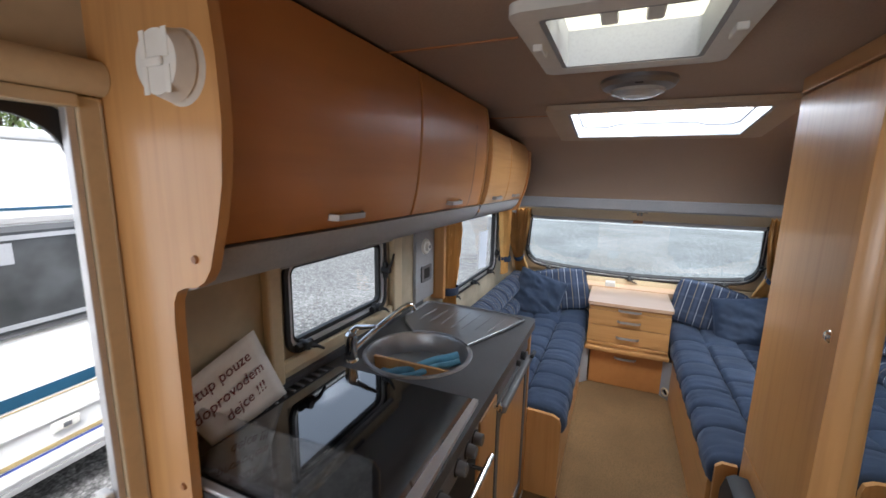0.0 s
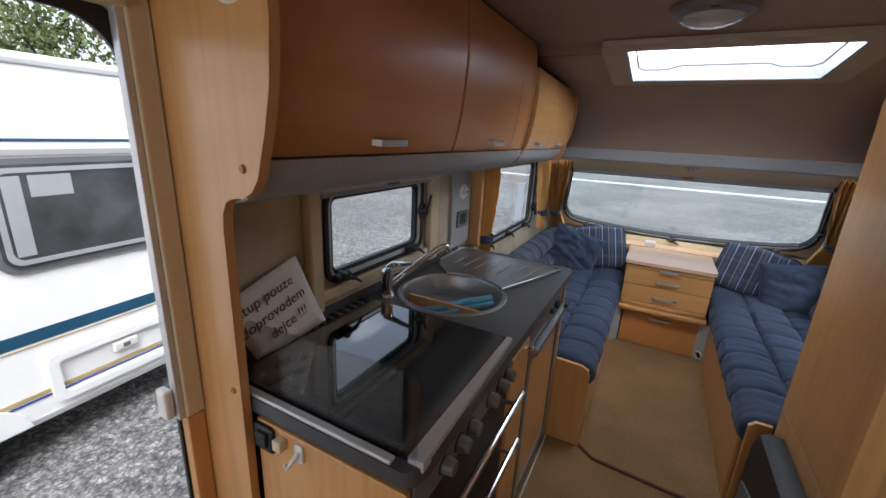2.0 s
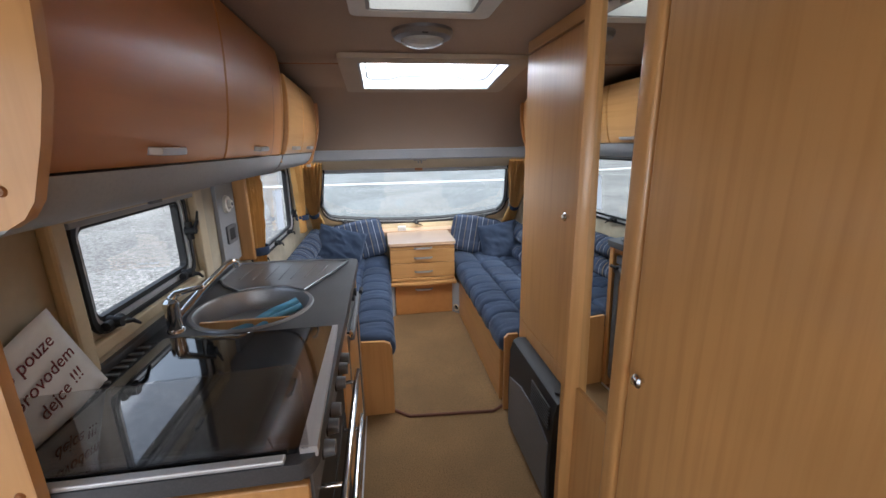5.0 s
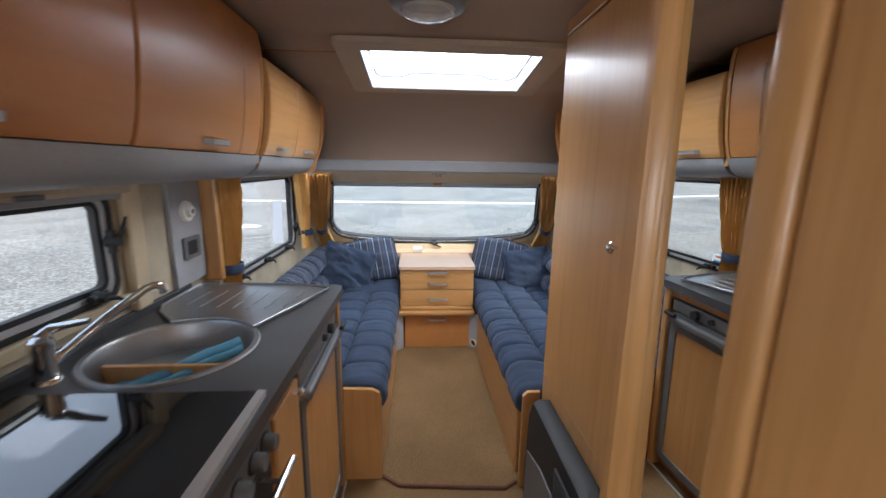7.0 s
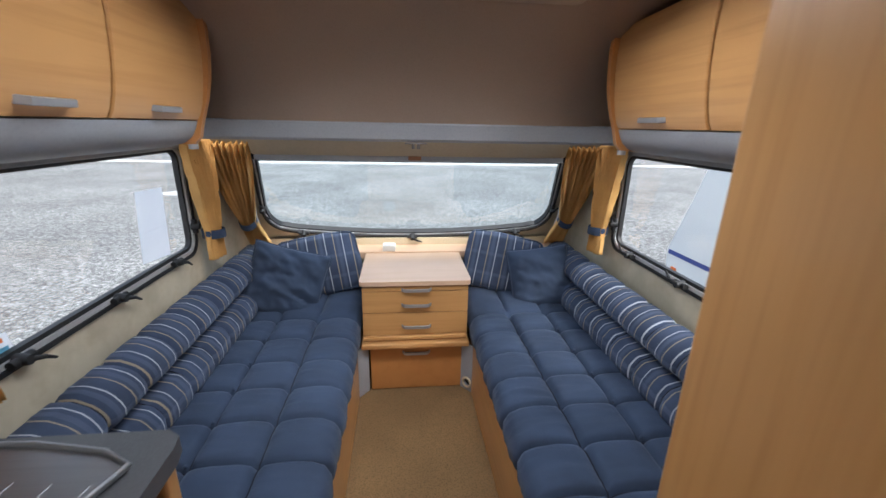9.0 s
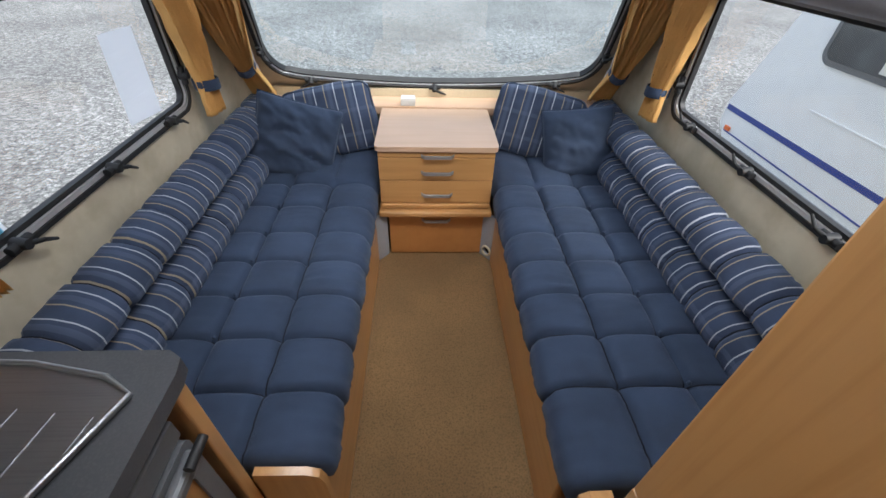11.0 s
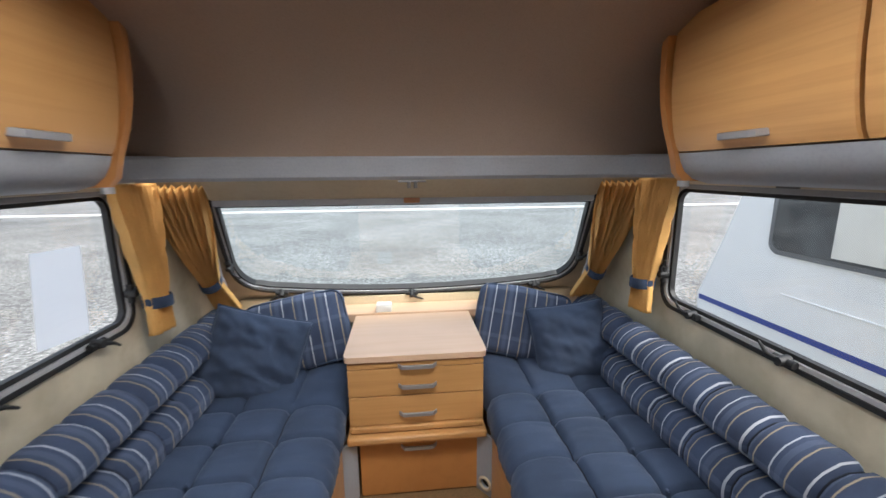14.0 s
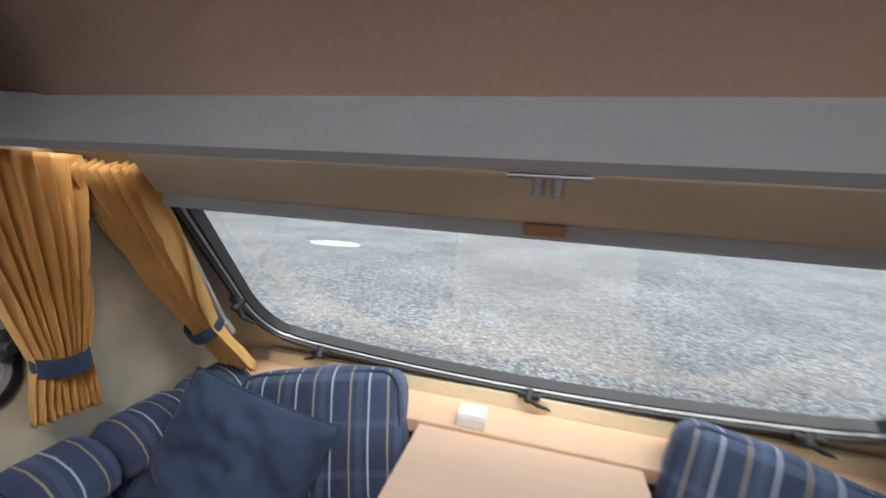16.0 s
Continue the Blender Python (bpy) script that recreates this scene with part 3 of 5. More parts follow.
# skylight glow of the sky above the two openings
for nm, loc, sx, sy, e in (("skylight_wide", (0, 2.63, 1.975), 0.78, 0.46, 3.6),):
    l = new(nm, bpy.data.lights.new(nm, "AREA"))
    l.data.shape, l.data.size, l.data.size_y, l.data.energy, l.data.color = "RECTANGLE", sx, sy, e, (0.93, 0.97, 1.0)
    l.location = loc

# added fill lamps behind, for daylight of unseen bedroom windows; walls there are closed
for nm, m_, sx, sy, e in (("rear_fill_light", look((-0.3, REAR + 0.01, 1.15), (-0.3, 1.0, 1.05)), 1.1, 0.55, 5.0), ("rear_side_fill", look((-1.02, -0.85, 1.1), (0.4, -0.6, 1.0)), 0.9, 0.5, 2.6)):
    l = new(nm, bpy.data.lights.new(nm, "AREA"))
    l.data.shape, l.data.size, l.data.size_y, l.data.energy, l.data.color = "RECTANGLE", sx, sy, e, (0.93, 0.97, 1.0)
    l.matrix_world = m_

lamp = thing("ceiling_lamp", "round grey ceiling lamp with ribbed clear lens", "lamp")
lathe("housing", [(0.121, 0.0), (0.122, -0.012), (0.112, -0.026), (0.088, -0.034), (0.02, -0.03)], (-0.115, 1.955, 1.885), satin_steel, lamp, 40)
lathe("lens", [(0.088, -0.03), (0.082, -0.043), (0.05, -0.056), (0.01, -0.06)], (-0.115, 1.955, 1.885), lens_mat, lamp, 40, "clear ribbed lens")
box("switch", -0.128, -0.102, 1.848, 1.866, 1.855, 1.87, black_pl, lamp, 0.003)

# ---- overhead cabinets ----
DOOR = [(1.418, -0.782), (1.44, -0.772), (1.49, -0.760), (1.55, -0.751), (1.62, -0.744), (1.70, -0.740), (1.76, -0.740), (1.82, -0.743), (1.872, -0.752)]
CHEEK = [(1.43, -0.748), (1.49, -0.727), (1.55, -0.713), (1.62, -0.705), (1.70, -0.703), (1.76, -0.708)]


def curved_door(name, y0, y1, top, mirror, parent, material, back=0.0):
    """A bulged flap door between two stations, following the roof at its top."""
    bm = bmesh.new()
    low, high = top if isinstance(top, tuple) else (top, top)
    station = lambda y: high + (low - high) * (y1 - y) / (y1 - y0)
    rings = []
    for y in (y0 + 0.002, y0 + 0.006, y1 - 0.006, y1 - 0.002):
        d = 0.004 if y in (y0 + 0.002, y1 - 0.002) else 0.0
        hi = station(y)
        prof = [(1.418 + (z - 1.418) * (hi - 1.418) / 0.454, x - back) for z, x in DOOR]
        rings.append([bm.verts.new((mirror * (x - d), y, z)) for z, x in prof] + [bm.verts.new((mirror * (x - 0.022), y, z)) for z, x in reversed(prof)])
    n = len(rings[0])
    for A, B in zip(rings, rings[1:]):
        for k in range(n):
            bm.faces.new((A[k], A[(k + 1) % n], B[(k + 1) % n], B[k]))
    bm.faces.new(rings[0]); bm.faces.new(rings[-1])
    return finish(name, bm, material, parent, "", 35)


def overhead(y0, y1, top, mirror, label, group, material, back=0.0, hpos=0.5):
    c = thing("overhead_cabinet", label, "cabinet", group)
    tops, top = top, min(top) if isinstance(top, tuple) else top
    for a in (y0, y1 - 0.012):
        prof = [(1.02, 1.42)] + [(-(x - 0.02 - back), z) for z, x in DOOR if z < top] + [(0.76 + back, top), (1.02, top)]
        plate("end_panel", lambda u, v, w: Vector((mirror * u, a + w, v)), prof, [], 0.012, wood_edge, c)
    xs = sorted((mirror * 0.79, mirror * 1.02))
    box("base_panel", *xs, y0 + 0.0125, y1 - 0.0125, 1.418, 1.43, wood_edge, c, 0)
    box("top_panel", *sorted((mirror * -(0.762 + back), mirror * -1.02)), y0 + 0.0125, y1 - 0.0125, top - 0.014, top - 0.002, wood_edge, c, 0)
    d = curved_door("door", y0, y1, tops, mirror, c, material, back)
    hy = y0 + (y1 - y0) * hpos
    handle(d, (mirror * (-0.770 - back), hy, 1.447), (0, 1, 0), (mirror * 0.95, 0, -0.1), 0.135)
    return c


wood_kit = wood_red
overhead(0.835, 1.562, 1.875, 1, "glossy beech overhead kitchen cabinet with curved flap door", "kitchen overhead cabinets", wood_kit)
overhead(1.566, 2.262, 1.875, 1, "glossy beech overhead kitchen cabinet with curved flap door", "kitchen overhead cabinets", wood_kit)
overhead(2.285, 2.66, (1.780, 1.772), 1, "beech overhead locker above the lounge bench", "lounge lockers", wood_h, -0.02)
overhead(2.664, 3.115, (1.772, 1.762), 1, "beech overhead locker above the lounge bench", "lounge lockers", wood_h, -0.02)
overhead(2.10, 2.63, (1.786, 1.775), -1, "beech overhead locker above the lounge bench", "lounge lockers", wood_h, -0.02)
overhead(2.634, 3.115, (1.775, 1.762), -1, "beech overhead locker above the lounge bench", "lounge lockers", wood_h, -0.02)


for mir in (1, -1):
    bm = bmesh.new()
    prof = [(1.03, 1.775)] + [(-x, z) for z, x in reversed(CHEEK)] + [(0.758, 1.40), (0.768, 1.36), (0.79, 1.335), (1.03, 1.33)]
    add_plate(bm, lambda u, v, w: Vector((-mir * u, 3.117 + w, v)), prof, [], 0.024)
    bmesh.ops.bevel(bm, geom=[e for e in bm.edges if len(e.link_faces) == 2 and e.calc_face_angle(0) > 1.2], offset=0.005, segments=2, affect="EDGES")
    setting(finish("trim_cheek", bm, wood_red, None, "", 40), "rounded beech end cheek of the lockers", "trim")
    rod_ = rod("trim_button", (-mir * 0.80, 3.128, 1.318), (-mir * 0.80, 3.128, 1.335), 0.016, handle_grey)
    setting(rod_, "metal button under the locker cheek", "trim")
bm = add_plate(bmesh.new(), lambda u, v, w: Vector((-u, 2.264 + w, v)), [(1.03, 1.875)] + [(-x, z) for z, x in reversed(DOOR)] + [(0.775, 1.38), (1.03, 1.36)], [], 0.02)
setting(finish("trim_step", bm, wood_v, None, "", 40), "beech divider between kitchen and lounge lockers", "trim")


def pelmet(y0, y1, mirror, drop=0.0):
    sec = [(0.768, 1.414), (0.776, 1.39), (0.792, 1.362), (0.82, 1.34), (0.87, 1.326), (1.03, 1.322), (1.03, 1.414)]
    bm = bmesh.new()
    rings = [[bm.verts.new((-mirror * x, y, z - (drop if z < 1.4 else 0))) for x, z in sec] for y in (y0, y1)]
    n = len(sec)
    for k in range(n):
        bm.faces.new((rings[0][k], rings[0][(k + 1) % n], rings[1][(k + 1) % n], rings[1][k]))
    bm.faces.new(rings[0]); bm.faces.new(rings[1])
    return setting(finish("trim_pelmet", bm, grey_pl, None, "", 45), "grey rounded pelmet under the overhead lockers", "trim")


pelmet(0.835, 2.262, 1); pelmet(2.286, 3.116, 1); pelmet(2.10, 3.116, -1)

# ---- kitchen ----
scroll = [(1.03, 1.885), (0.735, 1.885), (0.715, 1.80), (0.706, 1.72), (0.703, 1.62), (0.712, 1.53), (0.730, 1.46), (0.755, 1.385), (0.772, 1.362), (0.795, 1.349), (0.825, 1.345), (0.846, 1.336), (0.858, 1.315), (0.862, 1.28), (0.864, 0.0), (1.03, 0.0)]
kp = thing("kitchen_end_panel", "scroll-shaped beech end panel beside the entrance door", "panel")
plate("board", lambda u, v, w: Vector((-u, 0.812 + w, v)), scroll, [], 0.02, wood_v, kp, "", 0.003)
for x, z in ((-0.79, 1.40), (-0.885, 0.93), (-0.885, 0.45)):
    rod("screw_cap", (x, 0.812, z), (x, 0.808, z), 0.008, wood_edge, kp, 0.006, 14, "round plastic screw cap")
det = thing("smoke_alarm", "round white plastic alarm on the beech panel", "alarm")
for nm, r0, y0, y1, mt in (("base", 0.058, 0.812, 0.80, white_pl), ("cover", 0.054, 0.80, 0.775, white_pl)):
    rod(nm, (-0.785, y0, 1.705), (-0.785, y1, 1.705), r0, mt, det, r0 * 0.86, 36)
box("test_button", -0.803, -0.767, 0.770, 0.776, 1.698, 1.712, white_pl, det, 0.003)
for a in (0, 1, 2, 3):
    m_ = box("vent", -0.006, 0.006, 0.7738, 0.7755, -0.02, 0.02, white_pl, det, 0.0005)
    m_.location = (-0.785 + 0.036 * math.cos(a * 1.571 + 0.8), 0, 1.705 + 0.036 * math.sin(a * 1.571 + 0.8))

cab = thing("kitchen_unit", "beech kitchen base unit with cupboard door", "cabinet")
box("end_panel", -0.85, -0.462, 0.834, 0.85, 0.0, 0.862, wood_v, cab, 0.003)
box("far_panel", -1.02, -0.462, 2.14, 2.172, 0.0, 0.868, wood_v, cab, 0.004)
box("plinth", -0.98, -0.50, 0.86, 2.14, 0.0, 0.06, wood_edge, cab, 0.002)
box("divider", -1.0, -0.475, 1.392, 1.408, 0.06, 0.868, wood_v, cab, 0.002)
box("divider", -1.0, -0.475, 1.592, 1.606, 0.06, 0.868, wood_v, cab, 0.002)
box("back_panel", -1.02, -1.0, 0.86, 2.14, 0.06, 0.86, wood_v, cab, 0)
box("rail", -0.49, -0.472, 1.41, 2.14, 0.835, 0.868, wood_x, cab, 0.002)
dk = box("door", -0.478, -0.46, 1.41, 1.59, 0.07, 0.83, wood_v, cab, 0.004)
knob(dk, (-0.46, 1.56, 0.80), (1, 0, 0))
box("kick_strip", -0.462, -0.455, 1.40, 2.16, 0.0, 0.012, alu, cab, 0.002)

fridge = thing("fridge", "built-in fridge with beech door panel in grey frame", "fridge")
box("body", -0.99, -0.50, 1.612, 2.135, 0.065, 0.83, grey_d, fridge, 0.004)
plate("door_frame", lambda u, v, w: Vector((-0.462 - w, u, v)), rr(1.615, 2.115, 0.075, 0.775, 0.02), [rr(1.65, 2.08, 0.11, 0.70, 0.015)], 0.035, grey_d, fridge, "", 0.003)
box("door_panel", -0.49, -0.468, 1.648, 2.082, 0.108, 0.702, wood_v, fridge, 0)
box("control_strip", -0.495, -0.466, 1.615, 2.115, 0.782, 0.828, grey_d, fridge, 0.004)
rod("dial", (-0.468, 1.98, 0.805), (-0.448, 1.98, 0.805), 0.018, black_pl, fridge)
rod("dial", (-0.468, 1.90, 0.805), (-0.452, 1.90, 0.805), 0.012, black_pl, fridge)
box("handle", -0.462, -0.438, 1.63, 2.10, 0.735, 0.765, grey_d, fridge, 0.008, "grey moulded grip rail")
rod("latch", (-0.435, 2.06, 0.772), (-0.435, 2.115, 0.772), 0.009, black_pl, fridge)

oven = thing("oven", "black oven and grill with six knobs and chrome bar handles", "oven")
box("body", -0.99, -0.48, 0.856, 1.388, 0.065, 0.868, black_pl, oven, 0.003)
box("control_panel", -0.482, -0.458, 0.856, 1.388, 0.785, 0.868, grey_d, oven, 0.004, "dark steel control panel")
for y in (0.97, 1.04, 1.10, 1.217, 1.29, 1.347):
    kb = rod("knob", (-0.458, y, 0.822), (-0.432, y, 0.822), 0.019, grey_d, oven, 0.016, 20, "satin metal control knob")
    rod("skirt", (-0.4595, y, 0.822), (-0.455, y, 0.822), 0.024, black_pl, kb, 0.022, 20)
for z0, z1, zb in ((0.62, 0.78, 0.762), (0.09, 0.612, 0.597)):
    d_ = box("door", -0.482, -0.462, 0.86, 1.384, z0, z1, black_pl, oven, 0.004, "black glass oven door")
    h_ = rod("handle", (-0.412, 0.875, zb), (-0.412, 1.372, zb), 0.0085, chrome, d_, None, 14, "long chrome bar handle")
    for y in (0.93, 1.31):
        rod("bracket", (-0.462, y, zb), (-0.412, y, zb), 0.006, chrome, d_, None, 10)

# worktop with the sink cut out
SX, SY, SR = -0.775, 1.615, 0.203
wt_out = [(-1.028, 2.195), (-0.475, 2.195), (-0.452, 2.18), (-0.445, 2.15), (-0.447, 1.41), (-0.447, 0.875), (-0.455, 0.85), (-0.475, 0.836), (-0.86, 0.836), (-1.028, 0.836)]
wt = plate("worktop", on_floor(0.905), wt_out, [circle(SX, SY, SR - 0.008)], 0.034, worktop_mat, None, "", 0.004)
tagged(wt, "dark grey laminate worktop with rounded corner", "worktop")
box("upstand", -1.03, -1.012, 0.84, 2.14, 0.905, 0.93, worktop_mat, wt, 0.003)
box("edge_strip", -0.90, -0.50, 0.838, 0.856, 0.9052, 0.915, alu, wt, 0.003, "aluminium strip")

hob = thing("hob", "black glass gas hob with aluminium edge and smoked guard", "hob")
plate("glass_lid", on_floor(0.917), rr(-0.955, -0.478, 0.862, 1.385, 0.012), [], 0.010, hob_glass, hob, "shiny black glass lid", 0.002)
plate("front_strip", on_floor(0.9185), [(-0.478, 0.862), (-0.446, 0.862), (-0.452, 1.05), (-0.462, 1.385), (-0.478, 1.385)], [], 0.022, alu, hob, "tapered aluminium strip")
vent = box("vent", -1.008, -0.965, 1.04, 1.375, 0.906, 0.912, black_pl, hob, 0.002)
for k in range(9):
    box("slat", -1.004, -0.969, 1.055 + k * 0.035, 1.066 + k * 0.035, 0.912, 0.917, grey_d, vent, 0.001)
g_ = plate("guard", on_cross(0.862), [(-0.905, 0.915), (-0.462, 0.915), (-0.462, 1.07), (-0.475, 1.085), (-0.892, 1.068), (-0.905, 1.055)], [], 0.006, smoked, hob, "smoked glass heat guard")
g_.visible_shadow = False

sink = thing("sink", "round stainless steel bowl sunk in the worktop", "sink")
lathe("bowl", [(SR, 0.0), (SR - 0.004, 0.005), (SR - 0.016, 0.005), (SR - 0.022, -0.004), (SR - 0.03, -0.10), (SR - 0.06, -0.128), (0.03, -0.133), (0.028, -0.137), (0.0, -0.137)][:-1], (SX, SY, 0.9055), steel, sink, 56, "", 1.0, True)
lathe("drain", [(0.03, 0.0), (0.03, 0.004), (0.022, 0.005), (0.008, 0.001)], (SX, SY, 0.7735), chrome, sink, 24)
hose = thing("blue_hose", "coiled blue plastic hose lying in the sink bowl", "hose")
pts = [(SX - 0.11 + 0.02 * k, SY - 0.06 + 0.012 * k + 0.01 * math.sin(k), 0.815 + 0.006 * k) for k in range(13)]
tube("hose", pts, 0.017, hose_blue, hose)
tube("hose", [(x + 0.02, y - 0.035, z - 0.004) for x, y, z in pts], 0.012, hose_blue, hose)
tube("hose", [(x - 0.01, y + 0.035 - 0.004 * i, z - 0.006) for i, (x, y, z) in enumerate(pts[:9])], 0.011, hose_pale, hose)
box("fitting", SX - 0.14, SX - 0.10, SY - 0.05, SY - 0.02, 0.785, 0.83, hose_blue, hose, 0.008)
box("fitting", SX - 0.02, SX + 0.02, SY - 0.09, SY - 0.05, 0.785, 0.815, hose_pale, hose, 0.008)

tap = thing("tap", "chrome mixer tap with lever and long spout", "tap")
lathe("body", [(0.027, 0.0), (0.026, 0.006), (0.021, 0.012), (0.021, 0.075), (0.023, 0.082), (0.022, 0.098), (0.014, 0.106), (0.004, 0.108)], (-0.955, 1.455, 0.905), chrome, tap, 28)
tube("spout", [(-0.95, 1.47, 0.945), (-0.935, 1.50, 0.965), (-0.90, 1.57, 1.01), (-0.86, 1.655, 1.055), (-0.85, 1.675, 1.06), (-0.842, 1.692, 1.055), (-0.839, 1.698, 1.035)], [0.012, 0.012, 0.011, 0.010, 0.011, 0.012, 0.012], chrome, tap, 14)
tube("lever", [(-0.955, 1.455, 1.008), (-0.945, 1.475, 1.022), (-0.90, 1.475, 1.032), (-0.865, 1.478, 1.038)], [0.014, 0.011, 0.008, 0.006], chrome, tap, 12)

dr = thing("draining_tray", "ridged stainless steel draining tray on the worktop", "drainer")
arc = [(SX + 0.19 * math.cos(radians(a)), SY + 0.19 * math.sin(radians(a))) for a in (38, 50, 62, 75, 88, 100, 112, 122)]
tray = arc + [(-0.96, 1.86), (-0.995, 1.93), (-0.998, 2.15), (-0.985, 2.17), (-0.80, 2.172), (-0.66, 2.165), (-0.54, 2.14), (-0.488, 2.11), (-0.55, 1.93)]
plate("tray", on_floor(0.914), tray, [], 0.007, steel, dr, "", 0.002)
tube("rim", [(x, y, 0.916) for x, y in tray], 0.005, steel, dr, 8, True)
for k in range(8):
    x0 = -0.93 + k * 0.056
    tube("ridge", [(x0 + 0.01 * (k < 4), 1.88 + 0.012 * abs(k - 3.5), 0.9155), (x0 + 0.018, 2.10 - 0.004 * abs(k - 3) ** 1.3, 0.9135)], 0.0017, satin_steel, dr, 8)

sheet = thing("notice", "white paper notice with dark red words behind the hob", "notice")
bm = bmesh.new()
q = [(-0.965, 0.93, 0.915), (-0.985, 1.182, 0.915), (-1.0, 1.10, 1.135), (-0.985, 0.848, 1.075)]
n_ = 8
rows_ = []
A_, B_, C_, D_ = (Vector(v) for v in q)
for j in range(n_ + 1):
    rows_.append([])
    for i in range(n_ + 1):
        s, t = i / n_, j / n_
        p = (A_ * (1 - s) + B_ * s) * (1 - t) + (D_ * (1 - s) + C_ * s) * t
        rows_[-1].append(bm.verts.new(p + Vector((0.006 * math.sin(3 * s + 2 * t), 0, 0))))
for j in range(n_):
    for i in range(n_):
        bm.faces.new((rows_[j][i], rows_[j][i + 1], rows_[j + 1][i + 1], rows_[j + 1][i]))
pp = finish("sheet", bm, paper_mat, sheet, "", True)
so = pp.modifiers.new("thickness", "SOLIDIFY")
so.thickness = 0.0008


def words(text, size, m, material, parent, name="lettering"):
    cu = bpy.data.curves.new(name, "FONT")
    cu.body, cu.size, cu.extrude, cu.resolution_u = text, size, 0.0004, 3
    ob = new(name, cu)
    dg = bpy.context.evaluated_depsgraph_get()
    me = bpy.data.meshes.new_from_object(ob.evaluated_get(dg))
    bpy.data.objects.remove(ob)
    me.materials.clear(); me.materials.append(material)
    out = new(name, me)
    out.parent, out.matrix_local = parent, m
    return out


ux = (C_ - D_).normalized()
nn = ux.cross((D_ - A_)).normalized()
if nn.x < 0:
    nn = -nn
uy = nn.cross(ux).normalized()
for k, (tx, off) in enumerate((("stup pouze", 0.035), ("doprovodem", 0.025), ("dejce !!!", 0.095))):
    o = D_ + ux * off - uy * (0.055 + 0.05 * k) + nn * 0.009
    m = Matrix((ux, uy, nn)).transposed().to_4x4()
    m.translation = o
    words(tx, 0.04, m, ink_red, sheet)

sw = thing("switch", "black rocker switch on the kitchen end panel", "switch")
box("plate", -0.852, -0.792, 0.824, 0.834, 0.795, 0.862 - 0.004, black_pl, sw, 0.008)
box("rocker", -0.838, -0.806, 0.816, 0.826, 0.81, 0.845, black_pl, sw, 0.004)
so_ = thing("cable_outlet", "small cream plastic outlet on the beech panel", "outlet")
box("body", -0.782, -0.758, 0.814, 0.834, 0.822, 0.848, cream, so_, 0.003)
hk = thing("hook", "white plastic hook on the kitchen end panel", "hook")
box("plate", -0.732, -0.708, 0.828, 0.834, 0.81, 0.853, white_pl, hk, 0.006)
tube("prong", [(-0.72, 0.828, 0.835), (-0.722, 0.812, 0.822), (-0.727, 0.805, 0.81), (-0.734, 0.806, 0.818)], 0.005, white_pl, hk)

# wall pieces above the worktop
sp_ = box("trim_switch_panel", -1.03, -1.012, 2.055, 2.262, 0.93, 1.325, grey_pl, None, 0.003)
setting(sp_, "grey panel carrying the heater control and socket", "panel")
th = thing("thermostat", "round white heater dial on the grey panel", "dial")
rod("ring", (-1.012, 2.15, 1.205), (-1.0, 2.15, 1.205), 0.04, white_pl, th, 0.036, 30)
rod("dial", (-1.0, 2.15, 1.205), (-0.985, 2.15, 1.205), 0.022, white_pl, th, 0.018, 24)
rod("centre", (-0.985, 2.15, 1.205), (-0.983, 2.15, 1.205), 0.009, grey_d, th)
sk = thing("socket", "black wall socket in the grey panel", "socket")
plate("frame", lambda u, v, w: Vector((-1.004 - w, u, v)), rr(2.105, 2.215, 1.025, 1.108, 0.01), [rr(2.128, 2.192, 1.04, 1.093, 0.006)], 0.008, grey_d, sk)
box("insert", -1.011, -1.006, 2.126, 2.194, 1.038, 1.095, black_pl, sk, 0.001)
wp = box("trim_post", -1.03, -0.955, 2.263, 2.295, 0.905, 1.325, wood_v, None, 0.006)
setting(wp, "beech upright beside the lounge curtain", "trim")
cp = box("trim_kitchen_pillar", -1.03, -1.0, 1.83, 1.90, 0.93, 1.33, cream, None, 0.008)
setting(cp, "cream moulded pillar beside the kitchen window", "trim")
cq = box("trim_kitchen_pillar_rear", -1.03, -1.0, 1.15, 1.20, 0.93, 1.33, cream, None, 0.008)
setting(cq, "cream moulded pillar beside the kitchen window", "trim")
cr = box("trim_kitchen_sill", -1.03, -1.008, 1.20, 1.83, 0.955, 0.992, cream, None, 0.006)
setting(cr, "cream sill moulding under the kitchen window", "trim")

# ---- entrance door opening ----
d1 = tagged(thing("door_1", "open entrance doorway with cream frame and blind cassette", "door"), kind="structure")
plate("seal", lambda u, v, w: Vector((-1.031 - w, u, v)), rr(-0.03, 0.815, -0.05, 1.68, 0.10), [rr(0.03, 0.768, -0.01, 1.634, 0.085)], 0.010, rubber, d1, "black door seal")
box("screen_rail", -1.029, -1.0, 0.772, 0.8115, 0.838, 1.672, cream, d1, 0.004, "cream fly screen rail")
box("screen_groove", -1.0, -0.9985, 0.806, 0.8095, 0.842, 1.66, cream_d, d1, 0)
box("screen_edge", -1.029, -1.006, 0.7585, 0.7715, 0.838, 1.66, alu, d1, 0.002)
add = add_rod(bmesh.new(), (-0.999, 0.0, 1.703), (-0.999, 0.811, 1.703), 0.030, 0.030, 24)
finish("blind_cassette", add, cream, d1, "cream roller blind cassette", True)
box("head_rail", -1.029, -0.99, 0.0, 0.7715, 1.650, 1.672, cream, d1, 0.003)
box("jamb", -1.029, -1.002, 0.772, 0.8115, 0.0, 0.835, wood_v, d1, 0.003)
box("catch", -1.05, -1.015, 0.738, 0.758, 0.845, 0.915, white_pl, d1, 0.006)

